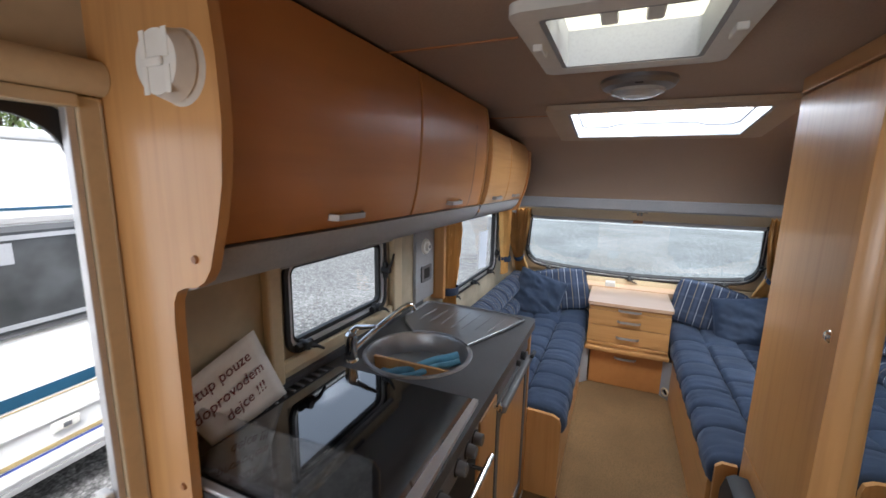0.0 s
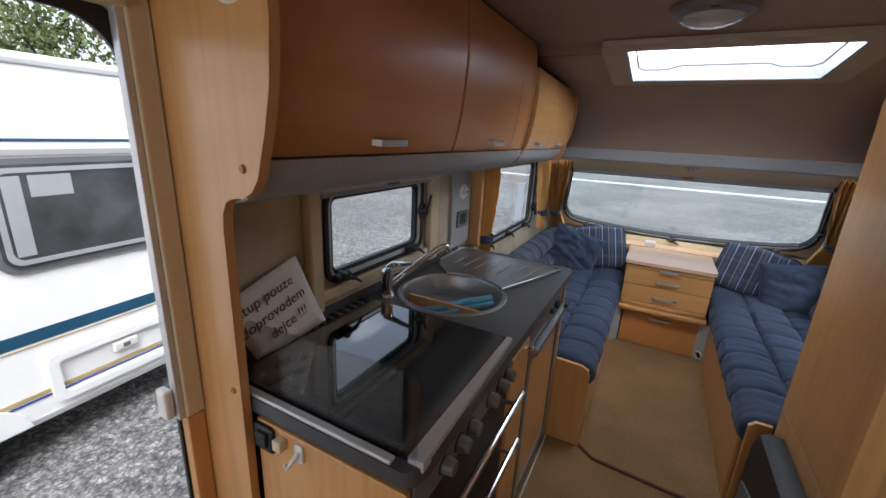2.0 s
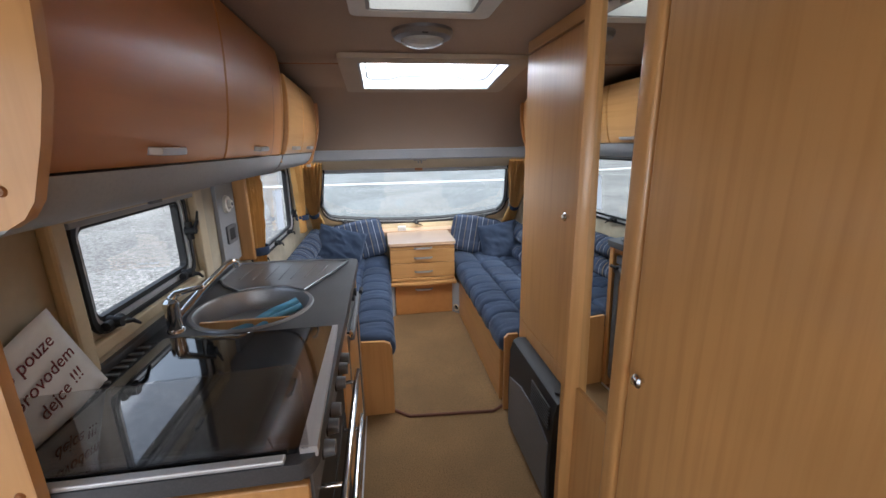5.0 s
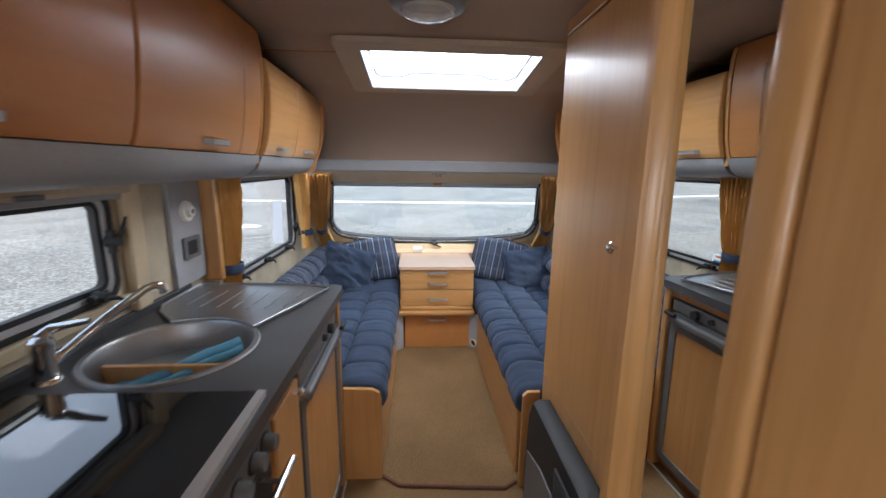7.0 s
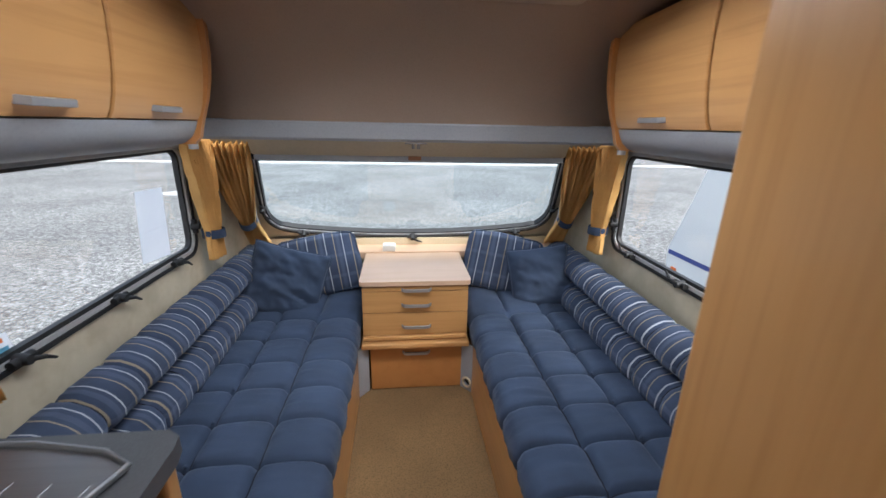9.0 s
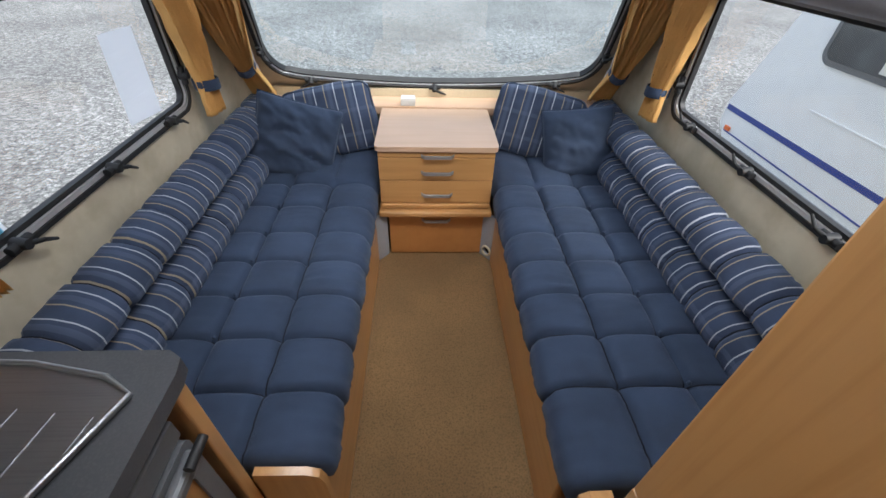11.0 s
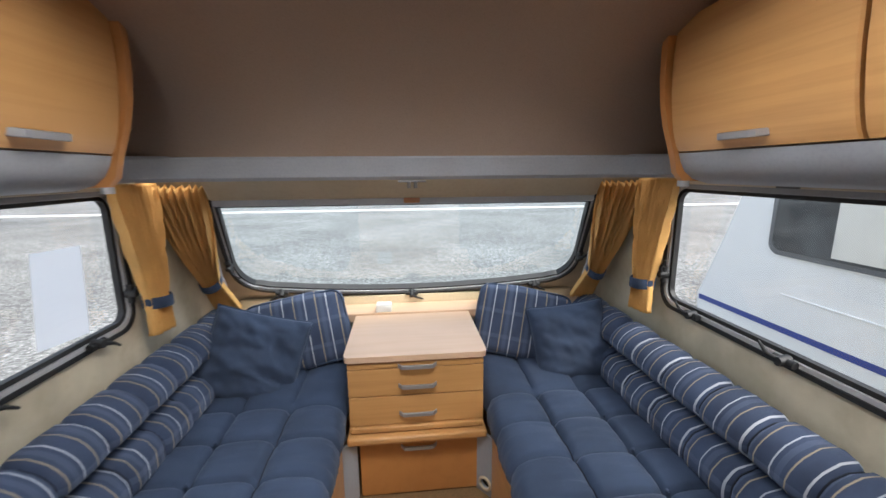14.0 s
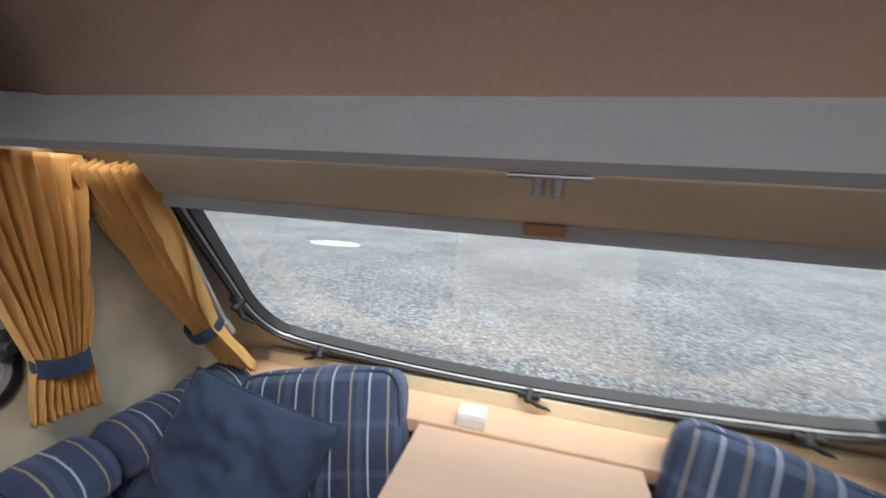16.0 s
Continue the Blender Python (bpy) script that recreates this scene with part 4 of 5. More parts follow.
# ---- wardrobe side ----
XR = 0.372
wr = thing("wardrobe", "tall beech wardrobe with two plain doors", "wardrobe")
box("body", XR + 0.02, 1.02, 1.314, 2.086, 0.0, 1.883, wood_v, wr, 0)
box("header", XR, XR + 0.019, 1.314, 2.088, 1.835, 1.883, wood_h, wr, 0.004)
box("base_panel", XR + 0.002, XR + 0.019, 1.314, 2.088, 0.0, 0.562, wood_v, wr, 0.003)
da = box("door", XR, XR + 0.019, 1.535, 2.086, 0.567, 1.828, wood_v, wr, 0.005)
knob(da, (XR, 1.592, 1.183), (-1, 0, 0))
db = box("door", XR, XR + 0.019, 1.322, 1.524, 0.567, 1.828, wood_v, wr, 0.005)
knob(db, (XR, 1.482, 1.185), (-1, 0, 0))
# the washroom stands further into the aisle than the wardrobe
XM = 0.268
mp = thing("mirror_panel", "narrow tall mirror between rounded beech mouldings", "mirror")
def moulding(y0, y1, d, name="moulding"):
    w = y1 - y0
    pr = [(XM + 0.03, y0), (XM, y0), (XM - d * 0.7, y0 + w * 0.08), (XM - d, y0 + w * 0.25), (XM - d, y0 + w * 0.75), (XM - d * 0.7, y0 + w * 0.92), (XM, y1), (XM + 0.03, y1)]
    return plate(name, lambda u, v, w: Vector((u, v, w)), pr, [], 1.88, wood_v, mp)
moulding(1.258, 1.312, 0.030)
moulding(1.018, 1.076, 0.008)
box("board", XM + 0.001, XM + 0.03, 1.076, 1.258, 0.0, 0.697, wood_v, mp, 0.002)
box("board", XM + 0.016, XM + 0.03, 1.076, 1.258, 0.697, 1.883, wood_v, mp, 0)
box("return", XM + 0.031, XR + 0.02, 1.292, 1.310, 0.0, 1.883, wood_v, mp, 0.002)
glass = box("glass", -0.003, 0.003, -0.0905, 0.0905, -0.589, 0.589, mirror_mat, mp, 0.001, "mirror glass")
glass.matrix_local = pose(XM + 0.0075, 1.167, 1.288, 0, -0.7, 2.2)
bd = tagged(thing("door_2", "plain beech washroom door with metal knob", "door"), kind="structure")
lf = box("leaf", XM, XM + 0.025, 0.36, 1.010, 0.03, 1.84, wood_v, bd, 0.008)
knob(lf, (XM, 0.955, 0.914), (-1, 0, 0))
wr2 = box("wall_washroom", XM + 0.0315, XM + 0.06, REAR, 1.278, 0.0, 1.884, wood_v, None, 0)
setting(wr2, "beech panelled washroom wall", "wall")
wr3 = box("wall_washroom_front", XM + 0.004, XM + 0.031, REAR, 0.35, 0.0, 1.884, wood_v, None, 0)
setting(wr3, "beech panelled washroom wall", "wall")
wr4 = box("wall_washroom_head", XM + 0.002, XM + 0.031, 0.352, 1.016, 1.846, 1.884, wood_v, None, 0)
setting(wr4, "beech rail above the washroom door", "wall")

ht = thing("heater", "black caravan heater with grey front and louvred top", "heater")
hp = [(0.50, 0.37), (0.505, 0.33), (0.49, 0.305), (0.44, 0.292), (0.20, 0.286), (0.03, 0.292), (0.0, 0.305), (0.0, 0.37)]
plate("casing", lambda u, v, w: Vector((v, 1.45 + w, u)), hp, [], 0.53, black_pl, ht, "black casing", 0.006)
plate("front_panel", lambda u, v, w: Vector((0.283 + w, u, v)), [(1.475, 0.03), (1.955, 0.03), (1.955, 0.30), (1.80, 0.345), (1.62, 0.35), (1.475, 0.30)], [], 0.008, grey_d, ht, "grey metal front", 0.002)
for k in range(8):
    box("louvre", 0.279, 0.288, 1.47, 1.66, 0.365 + 0.014 * k, 0.371 + 0.014 * k, rubber, ht, 0.001)
rod("control", (0.33, 1.50, 0.503), (0.33, 1.50, 0.513), 0.014, black_pl, ht)
bc = plate("trim_bench_cheek", on_cross(2.10), [(0.30, 0), (0.372, 0), (0.372, 0.46), (0.32, 0.46), (0.30, 0.44)], [], 0.018, wood_v, None, "", 0.003)
setting(bc, "beech cheek between bench and wardrobe", "trim")

# ---- lounge ----
def bench(mirror):
    b = thing("bench", "beech bench base along the caravan side", "bench", "lounge benches")
    s = lambda a, c: sorted((mirror * a, mirror * c))
    box("front_panel", *s(0.318, 0.302), 2.192, 3.43, 0.0, 0.36, wood_h, b, 0.003)
    box("back_box", *s(1.025, 0.318), 2.21, 4.1, 0.0, 0.335, wood_h, b, 0)
    return b

bench(-1)
bench(1)
e = plate("bench_end_panel", on_cross(2.176), [(-0.462, 0.0), (-0.303, 0.0), (-0.300, 0.39), (-0.31, 0.425), (-0.34, 0.44), (-0.462, 0.445)], [], 0.02, wood_v, None, "", 0.004)
tagged(e, "rounded beech end panel of the bench", "panel")


def swell(s, sharp=4):
    return (1 - abs(2 * s - 1) ** sharp) ** 0.5


def tufted(name, section, ucuts, vcuts, place, amp, material, parent=None, label="", per=7, seed=0, cross=0.031, sharp=3.0, shade_cord=None):
    """A quilted cushion: a cross-section swept along, drawn in at its seams."""
    pts = [Vector((a, 0, b)) for a, b in section]
    length = [0.0]
    for a, b in zip(pts, pts[1:]):
        length.append(length[-1] + (b - a).length)
    total = length[-1]
    def at(u):
        d = u * total
        for i in range(len(pts) - 1):
            if d <= length[i + 1] or i == len(pts) - 2:
                f = (d - length[i]) / (length[i + 1] - length[i])
                return pts[i].lerp(pts[i + 1], min(1, f))
    def normal(u):
        g = at(min(1, u + 0.03)) - at(max(0, u - 0.03))
        return Vector((g.z, 0, -g.x)).normalized()
    us = [(a + (b - a) * k / per, k / per) for a, b in zip(ucuts, ucuts[1:]) for k in range(per)] + [(ucuts[-1], 1.0)]
    vs = [(a + (b - a) * k / per, k / per) for a, b in zip(vcuts, vcuts[1:]) for k in range(per)] + [(vcuts[-1], 1.0)]
    bm = bmesh.new()
    grid = []
    for v, sv in vs:
        row = []
        for u, su in us:
            h = amp * (swell(su, 3) - 1) * 1.15 + cross * (1.0 if u < ucuts[-2] else 0.8) * (swell(sv, sharp) - 1) - (0.007 if sv in (0.0, 1.0) or su in (0.0, 1.0) else 0)
            w = 0.0035 * noise.noise(Vector((u * 7 + seed, v * 16, seed))) + (0.003 if u < ucuts[-2] else 0.006) * noise.noise(Vector((u * 9, v * 55 + seed, 3)))
            p = at(u) + normal(u) * (h + w)
            row.append(bm.verts.new(place(p.x, v, p.z)))
        grid.append(row)
    for A, B in zip(grid, grid[1:]):
        for i in range(len(us) - 1):
            bm.faces.new((A[i], A[i + 1], B[i + 1], B[i]))
    for row in (grid[0], grid[-1]):
        es = [bm.edges.get((row[i], row[i + 1])) for i in range(len(row) - 1)] + [bm.edges.new((row[-1], row[0]))]
        bmesh.ops.triangle_fill(bm, use_beauty=True, use_dissolve=False, edges=es)
    bm.faces.new([row[0] for row in grid] + [row[-1] for row in reversed(grid)])
    # dark cords along the seams deepen the creases with painted shade
    if shade_cord:
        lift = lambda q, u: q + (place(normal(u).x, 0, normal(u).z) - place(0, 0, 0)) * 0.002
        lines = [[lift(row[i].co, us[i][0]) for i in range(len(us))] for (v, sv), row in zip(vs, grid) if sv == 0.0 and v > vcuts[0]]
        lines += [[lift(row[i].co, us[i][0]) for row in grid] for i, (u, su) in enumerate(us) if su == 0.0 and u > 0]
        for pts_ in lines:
            tube("seam", [q.copy() for q in pts_], 0.0028, shade_cord, parent, 5)
    return finish(name, bm, material, parent, label, 70)


SEAT = [(0.985, 0.335), (0.99, 0.44), (0.88, 0.468), (0.70, 0.472), (0.50, 0.474), (0.40, 0.474), (0.335, 0.466), (0.298, 0.445), (0.280, 0.405), (0.278, 0.36), (0.288, 0.325), (0.32, 0.318)]
BACK = [(1.02, 0.44), (1.024, 0.65), (1.005, 0.705), (0.965, 0.729), (0.915, 0.724), (0.868, 0.70), (0.838, 0.66), (0.836, 0.62), (0.860, 0.588), (0.838, 0.572), (0.812, 0.53), (0.802, 0.46)]
def cuts(section, marks):
    """Where along the section, from 0 to 1, the numbered points lie."""
    d = [0.0]
    for a, b in zip(section, section[1:]):
        d.append(d[-1] + math.dist(a, b))
    return [d[i] / d[-1] for i in marks]

SEAMS = [2.39, 2.57, 2.75, 2.925, 3.10, 3.29, 3.48]
seat_u = cuts(SEAT, (0, 2, 3, 4, 11))
back_u = cuts(BACK, (0, 2, 8, 11))
span = lambda a, b, n: [a + (b - a) * k / n for k in range(n + 1)]
for mir, nm in ((-1, "left"), (1, "right")):
    put_c = lambda x, y, z: Vector((mir * x, y, z))
    y0 = 2.20 if mir < 0 else 2.125
    c = thing("seat_cushion", "navy blue tufted bench seat cushion", "cushion", "bench cushions")
    tufted("upholstery", SEAT, seat_u, [y0] + SEAMS, put_c, 0.027, navy, c, "", 16, mir, 0.024, 4.5, navy_seam_shade)
    for v in SEAMS[:-1]:
        bmb = bmesh.new()
        bmesh.ops.create_uvsphere(bmb, u_segments=8, v_segments=6, radius=0.007, matrix=Matrix.Translation((mir * 0.70, v, 0.456)))
        part("button", bmb, navy, c, "", True)
    c = thing("corner_cushion", "navy blue plain seat cushion beside the chest", "cushion", "bench cushions")
    tufted("upholstery", SEAT, cuts(SEAT, (0, 3, 4, 11)), [3.49, 3.98], put_c, 0.018, navy, c, "", 16, mir + 5)
    c = thing("back_cushion", "striped navy bolster backrest with quilted segments", "cushion", "backrests")
    tufted("upholstery", BACK, back_u, span(y0 + 0.01, 3.56, 8), put_c, 0.026, stripes_y, c, "", 12, mir + 9, 0.012, 5.0, navy_seam_shade)
    c = thing("corner_back_cushion", "striped navy corner backrest under the curtain", "cushion", "backrests")
    tufted("upholstery", BACK, back_u, [3.57, 3.78, 3.98], put_c, 0.024, stripes_y, c, "", 8, mir + 12, 0.009)


def pillow(name, label, size, thick, m, material, wrinkle, seed, sharp=4.0, group=""):
    """A stuffed cushion with drawn-in sides and pointed corners."""
    n = 34
    w, h = size
    bm = bmesh.new()
    faces_ = []
    for side in (1, -1):
        g = []
        for j in range(n + 1):
            row = []
            for i in range(n + 1):
                u, v = 2 * i / n - 1, 2 * j / n - 1
                f = ((1 - abs(u) ** sharp) * (1 - abs(v) ** sharp)) ** 0.5
                x = u * w / 2 * (1 - 0.05 * (1 - v * v) * (sharp < 4.5))
                y = v * h / 2 * (1 - 0.05 * (1 - u * u) * (sharp < 4.5))
                z = side * thick / 2 * f
                k = wrinkle * f * (noise.noise(Vector((u * 1.6 + v * 3.2 + seed, v * 1.2 - u, seed))) + 0.4 * noise.noise(Vector((u * 6 + v * 4, v * 5, seed))))
                k -= side * 0.35 * wrinkle * f * max(0.0, 1 - 5 * abs(noise.noise(Vector((u * 1.1 + v * 2.6, v * 0.7 - u * 1.4, seed * 1.7)))))
                row.append(bm.verts.new((x, y, z + k)))
            g.append(row)
        for A, B in zip(g, g[1:]):
            for i in range(n):
                bm.faces.new((A[i], A[i + 1], B[i + 1], B[i]))
    bmesh.ops.remove_doubles(bm, verts=bm.verts, dist=0.0006)
    t = thing(name, label, "pillow", group)
    ob = finish("cover", bm, material, t, "", 80)
    loop = []
    for a, b in ((-1, -1), (1, -1), (1, 1), (-1, 1)):
        nx, ny = {(-1, -1): (1, -1), (1, -1): (1, 1), (1, 1): (-1, 1), (-1, 1): (-1, -1)}[(a, b)]
        for k in range(8):
            u, v = a + (nx - a) * k / 8, b + (ny - b) * k / 8
            s = 0.05 * (sharp < 4.5)
            loop.append((u * w / 2 * (1 - s * (1 - v * v)), v * h / 2 * (1 - s * (1 - u * u)), 0))
    tube("piping", loop, 0.004, material, t, 6, True)
    t.matrix_world = m
    return t


upright = lambda x, y, z, lean, spin, turn: Matrix.Translation((x, y, z)) @ Matrix.Rotation(radians(turn), 4, "Z") @ Matrix.Rotation(radians(90 - lean), 4, "X") @ Matrix.Rotation(radians(spin), 4, "Z")
def box_cushion(label, size, m, material, seed, group):
    """A boxed back cushion with rounded edges, piped seams and a soft bulge."""
    w, d, h = size
    t = thing("striped_cushion", label, "cushion", group)
    bm = add_box(bmesh.new(), -w / 2, w / 2, -d / 2, d / 2, -h / 2, h / 2)
    bmesh.ops.subdivide_edges(bm, edges=bm.edges[:], cuts=15, use_grid_fill=True)
    r = 0.045
    for v in bm.verts:
        core = Vector((max(-w / 2 + r, min(w / 2 - r, v.co.x)), max(-d / 2 + r, min(d / 2 - r, v.co.y)), max(-h / 2 + r, min(h / 2 - r, v.co.z))))
        off = v.co - core
        if off.length > 1e-6:
            v.co = core + off.normalized() * r
        fx, fz = 1 - (2 * v.co.x / w) ** 2, 1 - (2 * v.co.z / h) ** 2
        v.co.y *= 1 + 0.32 * max(0, fx * fz) ** 0.6
        v.co.z += 0.016 * fx * (1 if v.co.z > 0 else -0.3)
        v.co += Vector((noise.noise(v.co * 7 + Vector((seed, 0, 0))), noise.noise(v.co * 8 + Vector((0, seed, 0))), noise.noise(v.co * 6 + Vector((0, 0, seed))))) * 0.009
    finish("cover", bm, material, t, "", 80)
    for y in (-d / 2 + 0.012, d / 2 - 0.012):
        loop = [(x, y, z + 0.016 * (1 - (2 * x / w) ** 2) * (1 if z > 0 else -0.3)) for x, z in rr(-w / 2 + 0.008, w / 2 - 0.008, -h / 2 + 0.008, h / 2 - 0.008, 0.05, 5)]
        tube("piping", loop, 0.005, navy, t, 6, True)
    t.matrix_world = m
    return t


stand = lambda x, y, z, lean, spin, turn: Matrix.Translation((x, y, z)) @ Matrix.Rotation(radians(turn), 4, "Z") @ Matrix.Rotation(radians(-lean), 4, "X") @ Matrix.Rotation(radians(spin), 4, "Y")
box_cushion("striped navy boxed cushion leaning at the front wall", (0.47, 0.15, 0.34), stand(-0.55, 3.89, 0.598, 24, -8, 8), stripes_x, 2, "front cushions")
box_cushion("striped navy boxed cushion leaning at the front wall", (0.47, 0.15, 0.34), stand(0.55, 3.885, 0.598, 24, 9, -12), stripes_x, 6, "front cushions")
pillow("scatter_pillow", "crumpled plain navy scatter pillow, tilted on the seat", (0.41, 0.39), 0.17, upright(-0.70, 3.70, 0.575, 26, -20, 18), navy_p, 0.04, 11)
pillow("scatter_pillow", "plain navy scatter pillow leaning in the corner", (0.36, 0.36), 0.17, upright(0.735, 3.70, 0.575, 26, 11, -16), navy_p, 0.015, 17)

ch = thing("chest_of_drawers", "beech chest of drawers with grey handles and pale top", "drawers")
plate("top", on_floor(0.656), [(-0.287, 3.945), (0.287, 3.945)] + [(x, y) for x, y in ((0.287, 3.50), (0.282, 3.482), (0.268, 3.472), (-0.268, 3.472), (-0.282, 3.482), (-0.287, 3.50))], [], 0.024, wood_pale, ch, "pale beech top", 0.004)
box("body", -0.272, 0.272, 3.50, 3.94, 0.30, 0.632, wood_v, ch, 0.002)
box("moulding", -0.268, 0.268, 3.478, 3.50, 0.624, 0.633, wood_edge, ch, 0.002)
for z0, z1, hz in ((0.600, 0.622, 0.609), (0.480, 0.596, 0.524), (0.352, 0.476, 0.402)):
    d_ = box("drawer", -0.274, 0.274, 3.482, 3.502, z0, z1, wood_x, ch, 0.003)
    handle(d_, (0.004, 3.482, hz), (1, 0, 0), (0, -1, 0), 0.155)
box("skirting", -0.272, 0.272, 3.47, 3.50, 0.325, 0.348, wood_x, ch, 0.004)
box("ledge", -0.285, 0.285, 3.445, 3.92, 0.285, 0.318, wood_x, ch, 0.008)
ld = box("lower_drawer", -0.243, 0.262, 3.50, 3.90, 0.006, 0.283, wood_red, ch, 0.004)
handle(ld, (0.004, 3.50, 0.235), (1, 0, 0), (0, -1, 0), 0.15)
for s in (-1, 1):
    a, b = Vector((s * 0.252, 3.497, 0)), Vector((s * 0.315, 3.425, 0))
    d_ = (b - a).normalized()
    o = Vector((0, 1, 0)) if abs(d_.y) < 0.1 else Vector((s * abs(d_.y), abs(d_.x), 0))
    holes = [circle((b - a).length * 0.5, 0.055, 0.026, 24)] if s > 0 else []
    g2 = plate("trim_corner", lambda u, v, w: a + d_ * u + o * w + Vector((0, 0, v)), [(0, 0.0), ((b - a).length, 0.0), ((b - a).length, 0.285), (0, 0.285)], holes, 0.012, grey_pl)
    setting(g2, "grey angled corner panel beside the chest", "trim")
    if s > 0:
        va = thing("air_outlet", "round cream warm air outlet near the floor", "vent")
        c_ = a + d_ * (b - a).length * 0.5 + Vector((0, 0, 0.055))
        bm = bmesh.new()
        tor = [c_ + d_ * (0.027 * math.cos(k * math.tau / 20)) + Vector((0, 0, 0.027 * math.sin(k * math.tau / 20))) - o * 0.004 for k in range(20)]
        tube("ring", tor, 0.006, cream, va, 8, True)
        rod("duct", c_ + o * 0.015, c_ + o * 0.06, 0.026, black_pl, va)

sf = box("shelf_front", -1.02, 1.02, 3.95, 4.16, 0.62, 0.664, wood_pale, None, 0.004)
tagged(sf, "narrow beech shelf below the front window", "shelf")
sb = box("trim_shelf_back", -0.9, 0.9, 4.10, 4.125, 0.664, 0.71, cream, None, 0.003)
setting(sb, "beech board below the front window", "trim")
wb = thing("junction_box", "small white plastic box on the front shelf", "box")
box("body", -0.186, -0.106, 3.955, 4.02, 0.664, 0.698, white_pl, wb, 0.005)
box("lid", -0.184, -0.108, 3.957, 4.018, 0.698, 0.703, white_pl, wb, 0.002)

cm = thing("carpet", "tan lounge carpet with dark bound edge", "carpet")
plate("mat", on_floor(0.008), [(-0.303, 2.185), (-0.225, 2.125), (0.24, 2.09), (0.302, 2.13), (0.302, 3.43), (0.25, 3.495), (-0.25, 3.495), (-0.303, 3.43)], [], 0.007, carpet_mat, cm)
tube("binding", [(-0.302, 2.187, 0.007), (-0.225, 2.124, 0.007), (0.24, 2.089, 0.007), (0.302, 2.128, 0.007)], 0.008, binding, cm, 8, False, "dark brown bound edge")


# ---- curtains ----
def curtain(name_at, top, tie, foot, depth, away, label, folds=9):
    """A gathered curtain held by a navy band: its edges at head, band and foot, as pairs of points."""
    c = thing("curtain", label, "curtain", "gold curtains")
    n, m = 84, 30
    bm = bmesh.new()
    key = [(0.0, *map(Vector, top)), (0.72, *map(Vector, tie)), (1.0, *map(Vector, foot))]
    away = Vector(away)
    g = []
    for j in range(m + 1):
        t = j / m
        if t < 0.72:
            s = t / 0.72
            e = s ** 1.5
            A, B = key[0][1].lerp(key[1][1], s), key[0][2].lerp(key[1][2], s)
            ca, wa = (key[0][1] + key[0][2]) / 2, key[0][2] - key[0][1]
            cb, wb_ = (key[1][1] + key[1][2]) / 2, key[1][2] - key[1][1]
            cen, wid = ca.lerp(cb, s ** 1.15), wa.lerp(wb_, e)
        else:
            s = (t - 0.72) / 0.28
            ca, wa = (key[1][1] + key[1][2]) / 2, key[1][2] - key[1][1]
            cb, wb_ = (key[2][1] + key[2][2]) / 2, key[2][2] - key[2][1]
            cen, wid = ca.lerp(cb, s), wa.lerp(wb_, s ** 0.6)
        row = []
        amp = depth * (0.8 + 0.5 * math.sin(math.pi * min(1, t / 0.8)))
        for i in range(n + 1):
            u = i / n
            ph = folds * math.tau * (u + 0.03 * math.sin(5 * u + 2 * t)) + 1.3 * math.sin(2.1 * t)
            d = amp * (0.75 * math.sin(ph) + 0.3 * math.sin(2.3 * ph + 1)) + 0.004 * noise.noise(Vector((u * 12, t * 9, folds)))
            row.append(bm.verts.new(cen + wid * (u - 0.5 + 0.012 * math.cos(ph)) + away * (d + depth * 1.2)))
        g.append(row)
    for A, B in zip(g, g[1:]):
        for i in range(n):
            bm.faces.new((A[i], A[i + 1], B[i + 1], B[i]))
    f = finish("fabric", bm, gold, c, "", True)
    sm = f.modifiers.new("thickness", "SOLIDIFY")
    sm.thickness = 0.0015
    a, b = key[1][1], key[1][2]
    cen, half = (a + b) / 2 + away * depth * 1.2, (b - a) / 2
    down = ((key[2][1] + key[2][2]) / 2 - (key[0][1] + key[0][2]) / 2).normalized()
    bm = bmesh.new()
    rings = []
    for w in (-0.022, -0.018, 0.018, 0.022):
        k_ = 1.12 if abs(w) < 0.02 else 1.06
        rings.append([bm.verts.new(cen + half * k_ * math.cos(q * math.tau / 24) + away * (depth * 2.1 * k_ * math.sin(q * math.tau / 24)) + down * w) for q in range(24)])
    for A, B in zip(rings, rings[1:]):
        for q in range(24):
            bm.faces.new((A[q], A[(q + 1) % 24], B[(q + 1) % 24], B[q]))
    part("tie_band", bm, navy, c, "navy fabric tie band", True)
    return c


lab = "gold yellow curtain gathered by a navy tie band"
for s in (-1, 1):
    curtain("", ((s * 0.985, 3.37, 1.335), (s * 0.985, 3.60, 1.335)), ((s * 0.985, 3.485, 0.905), (s * 0.985, 3.57, 0.905)), ((s * 0.985, 3.47, 0.785), (s * 0.985, 3.59, 0.775)), 0.022, (-s, 0, 0), lab)
    curtain("", ((s * 0.995, 3.595, 1.335), (s * 0.775, 3.60, 1.335)), ((s * 0.955, 3.865, 0.90), (s * 0.875, 3.875, 0.90)), ((s * 0.95, 3.975, 0.735), (s * 0.835, 3.985, 0.735)), 0.022, (0, -0.75, -0.66), lab)
curtain("", ((-0.985, 2.30, 1.325), (-0.985, 2.485, 1.325)), ((-0.985, 2.305, 0.935), (-0.985, 2.40, 0.935)), ((-0.985, 2.30, 0.825), (-0.985, 2.42, 0.82)), 0.022, (1, 0, 0), lab)

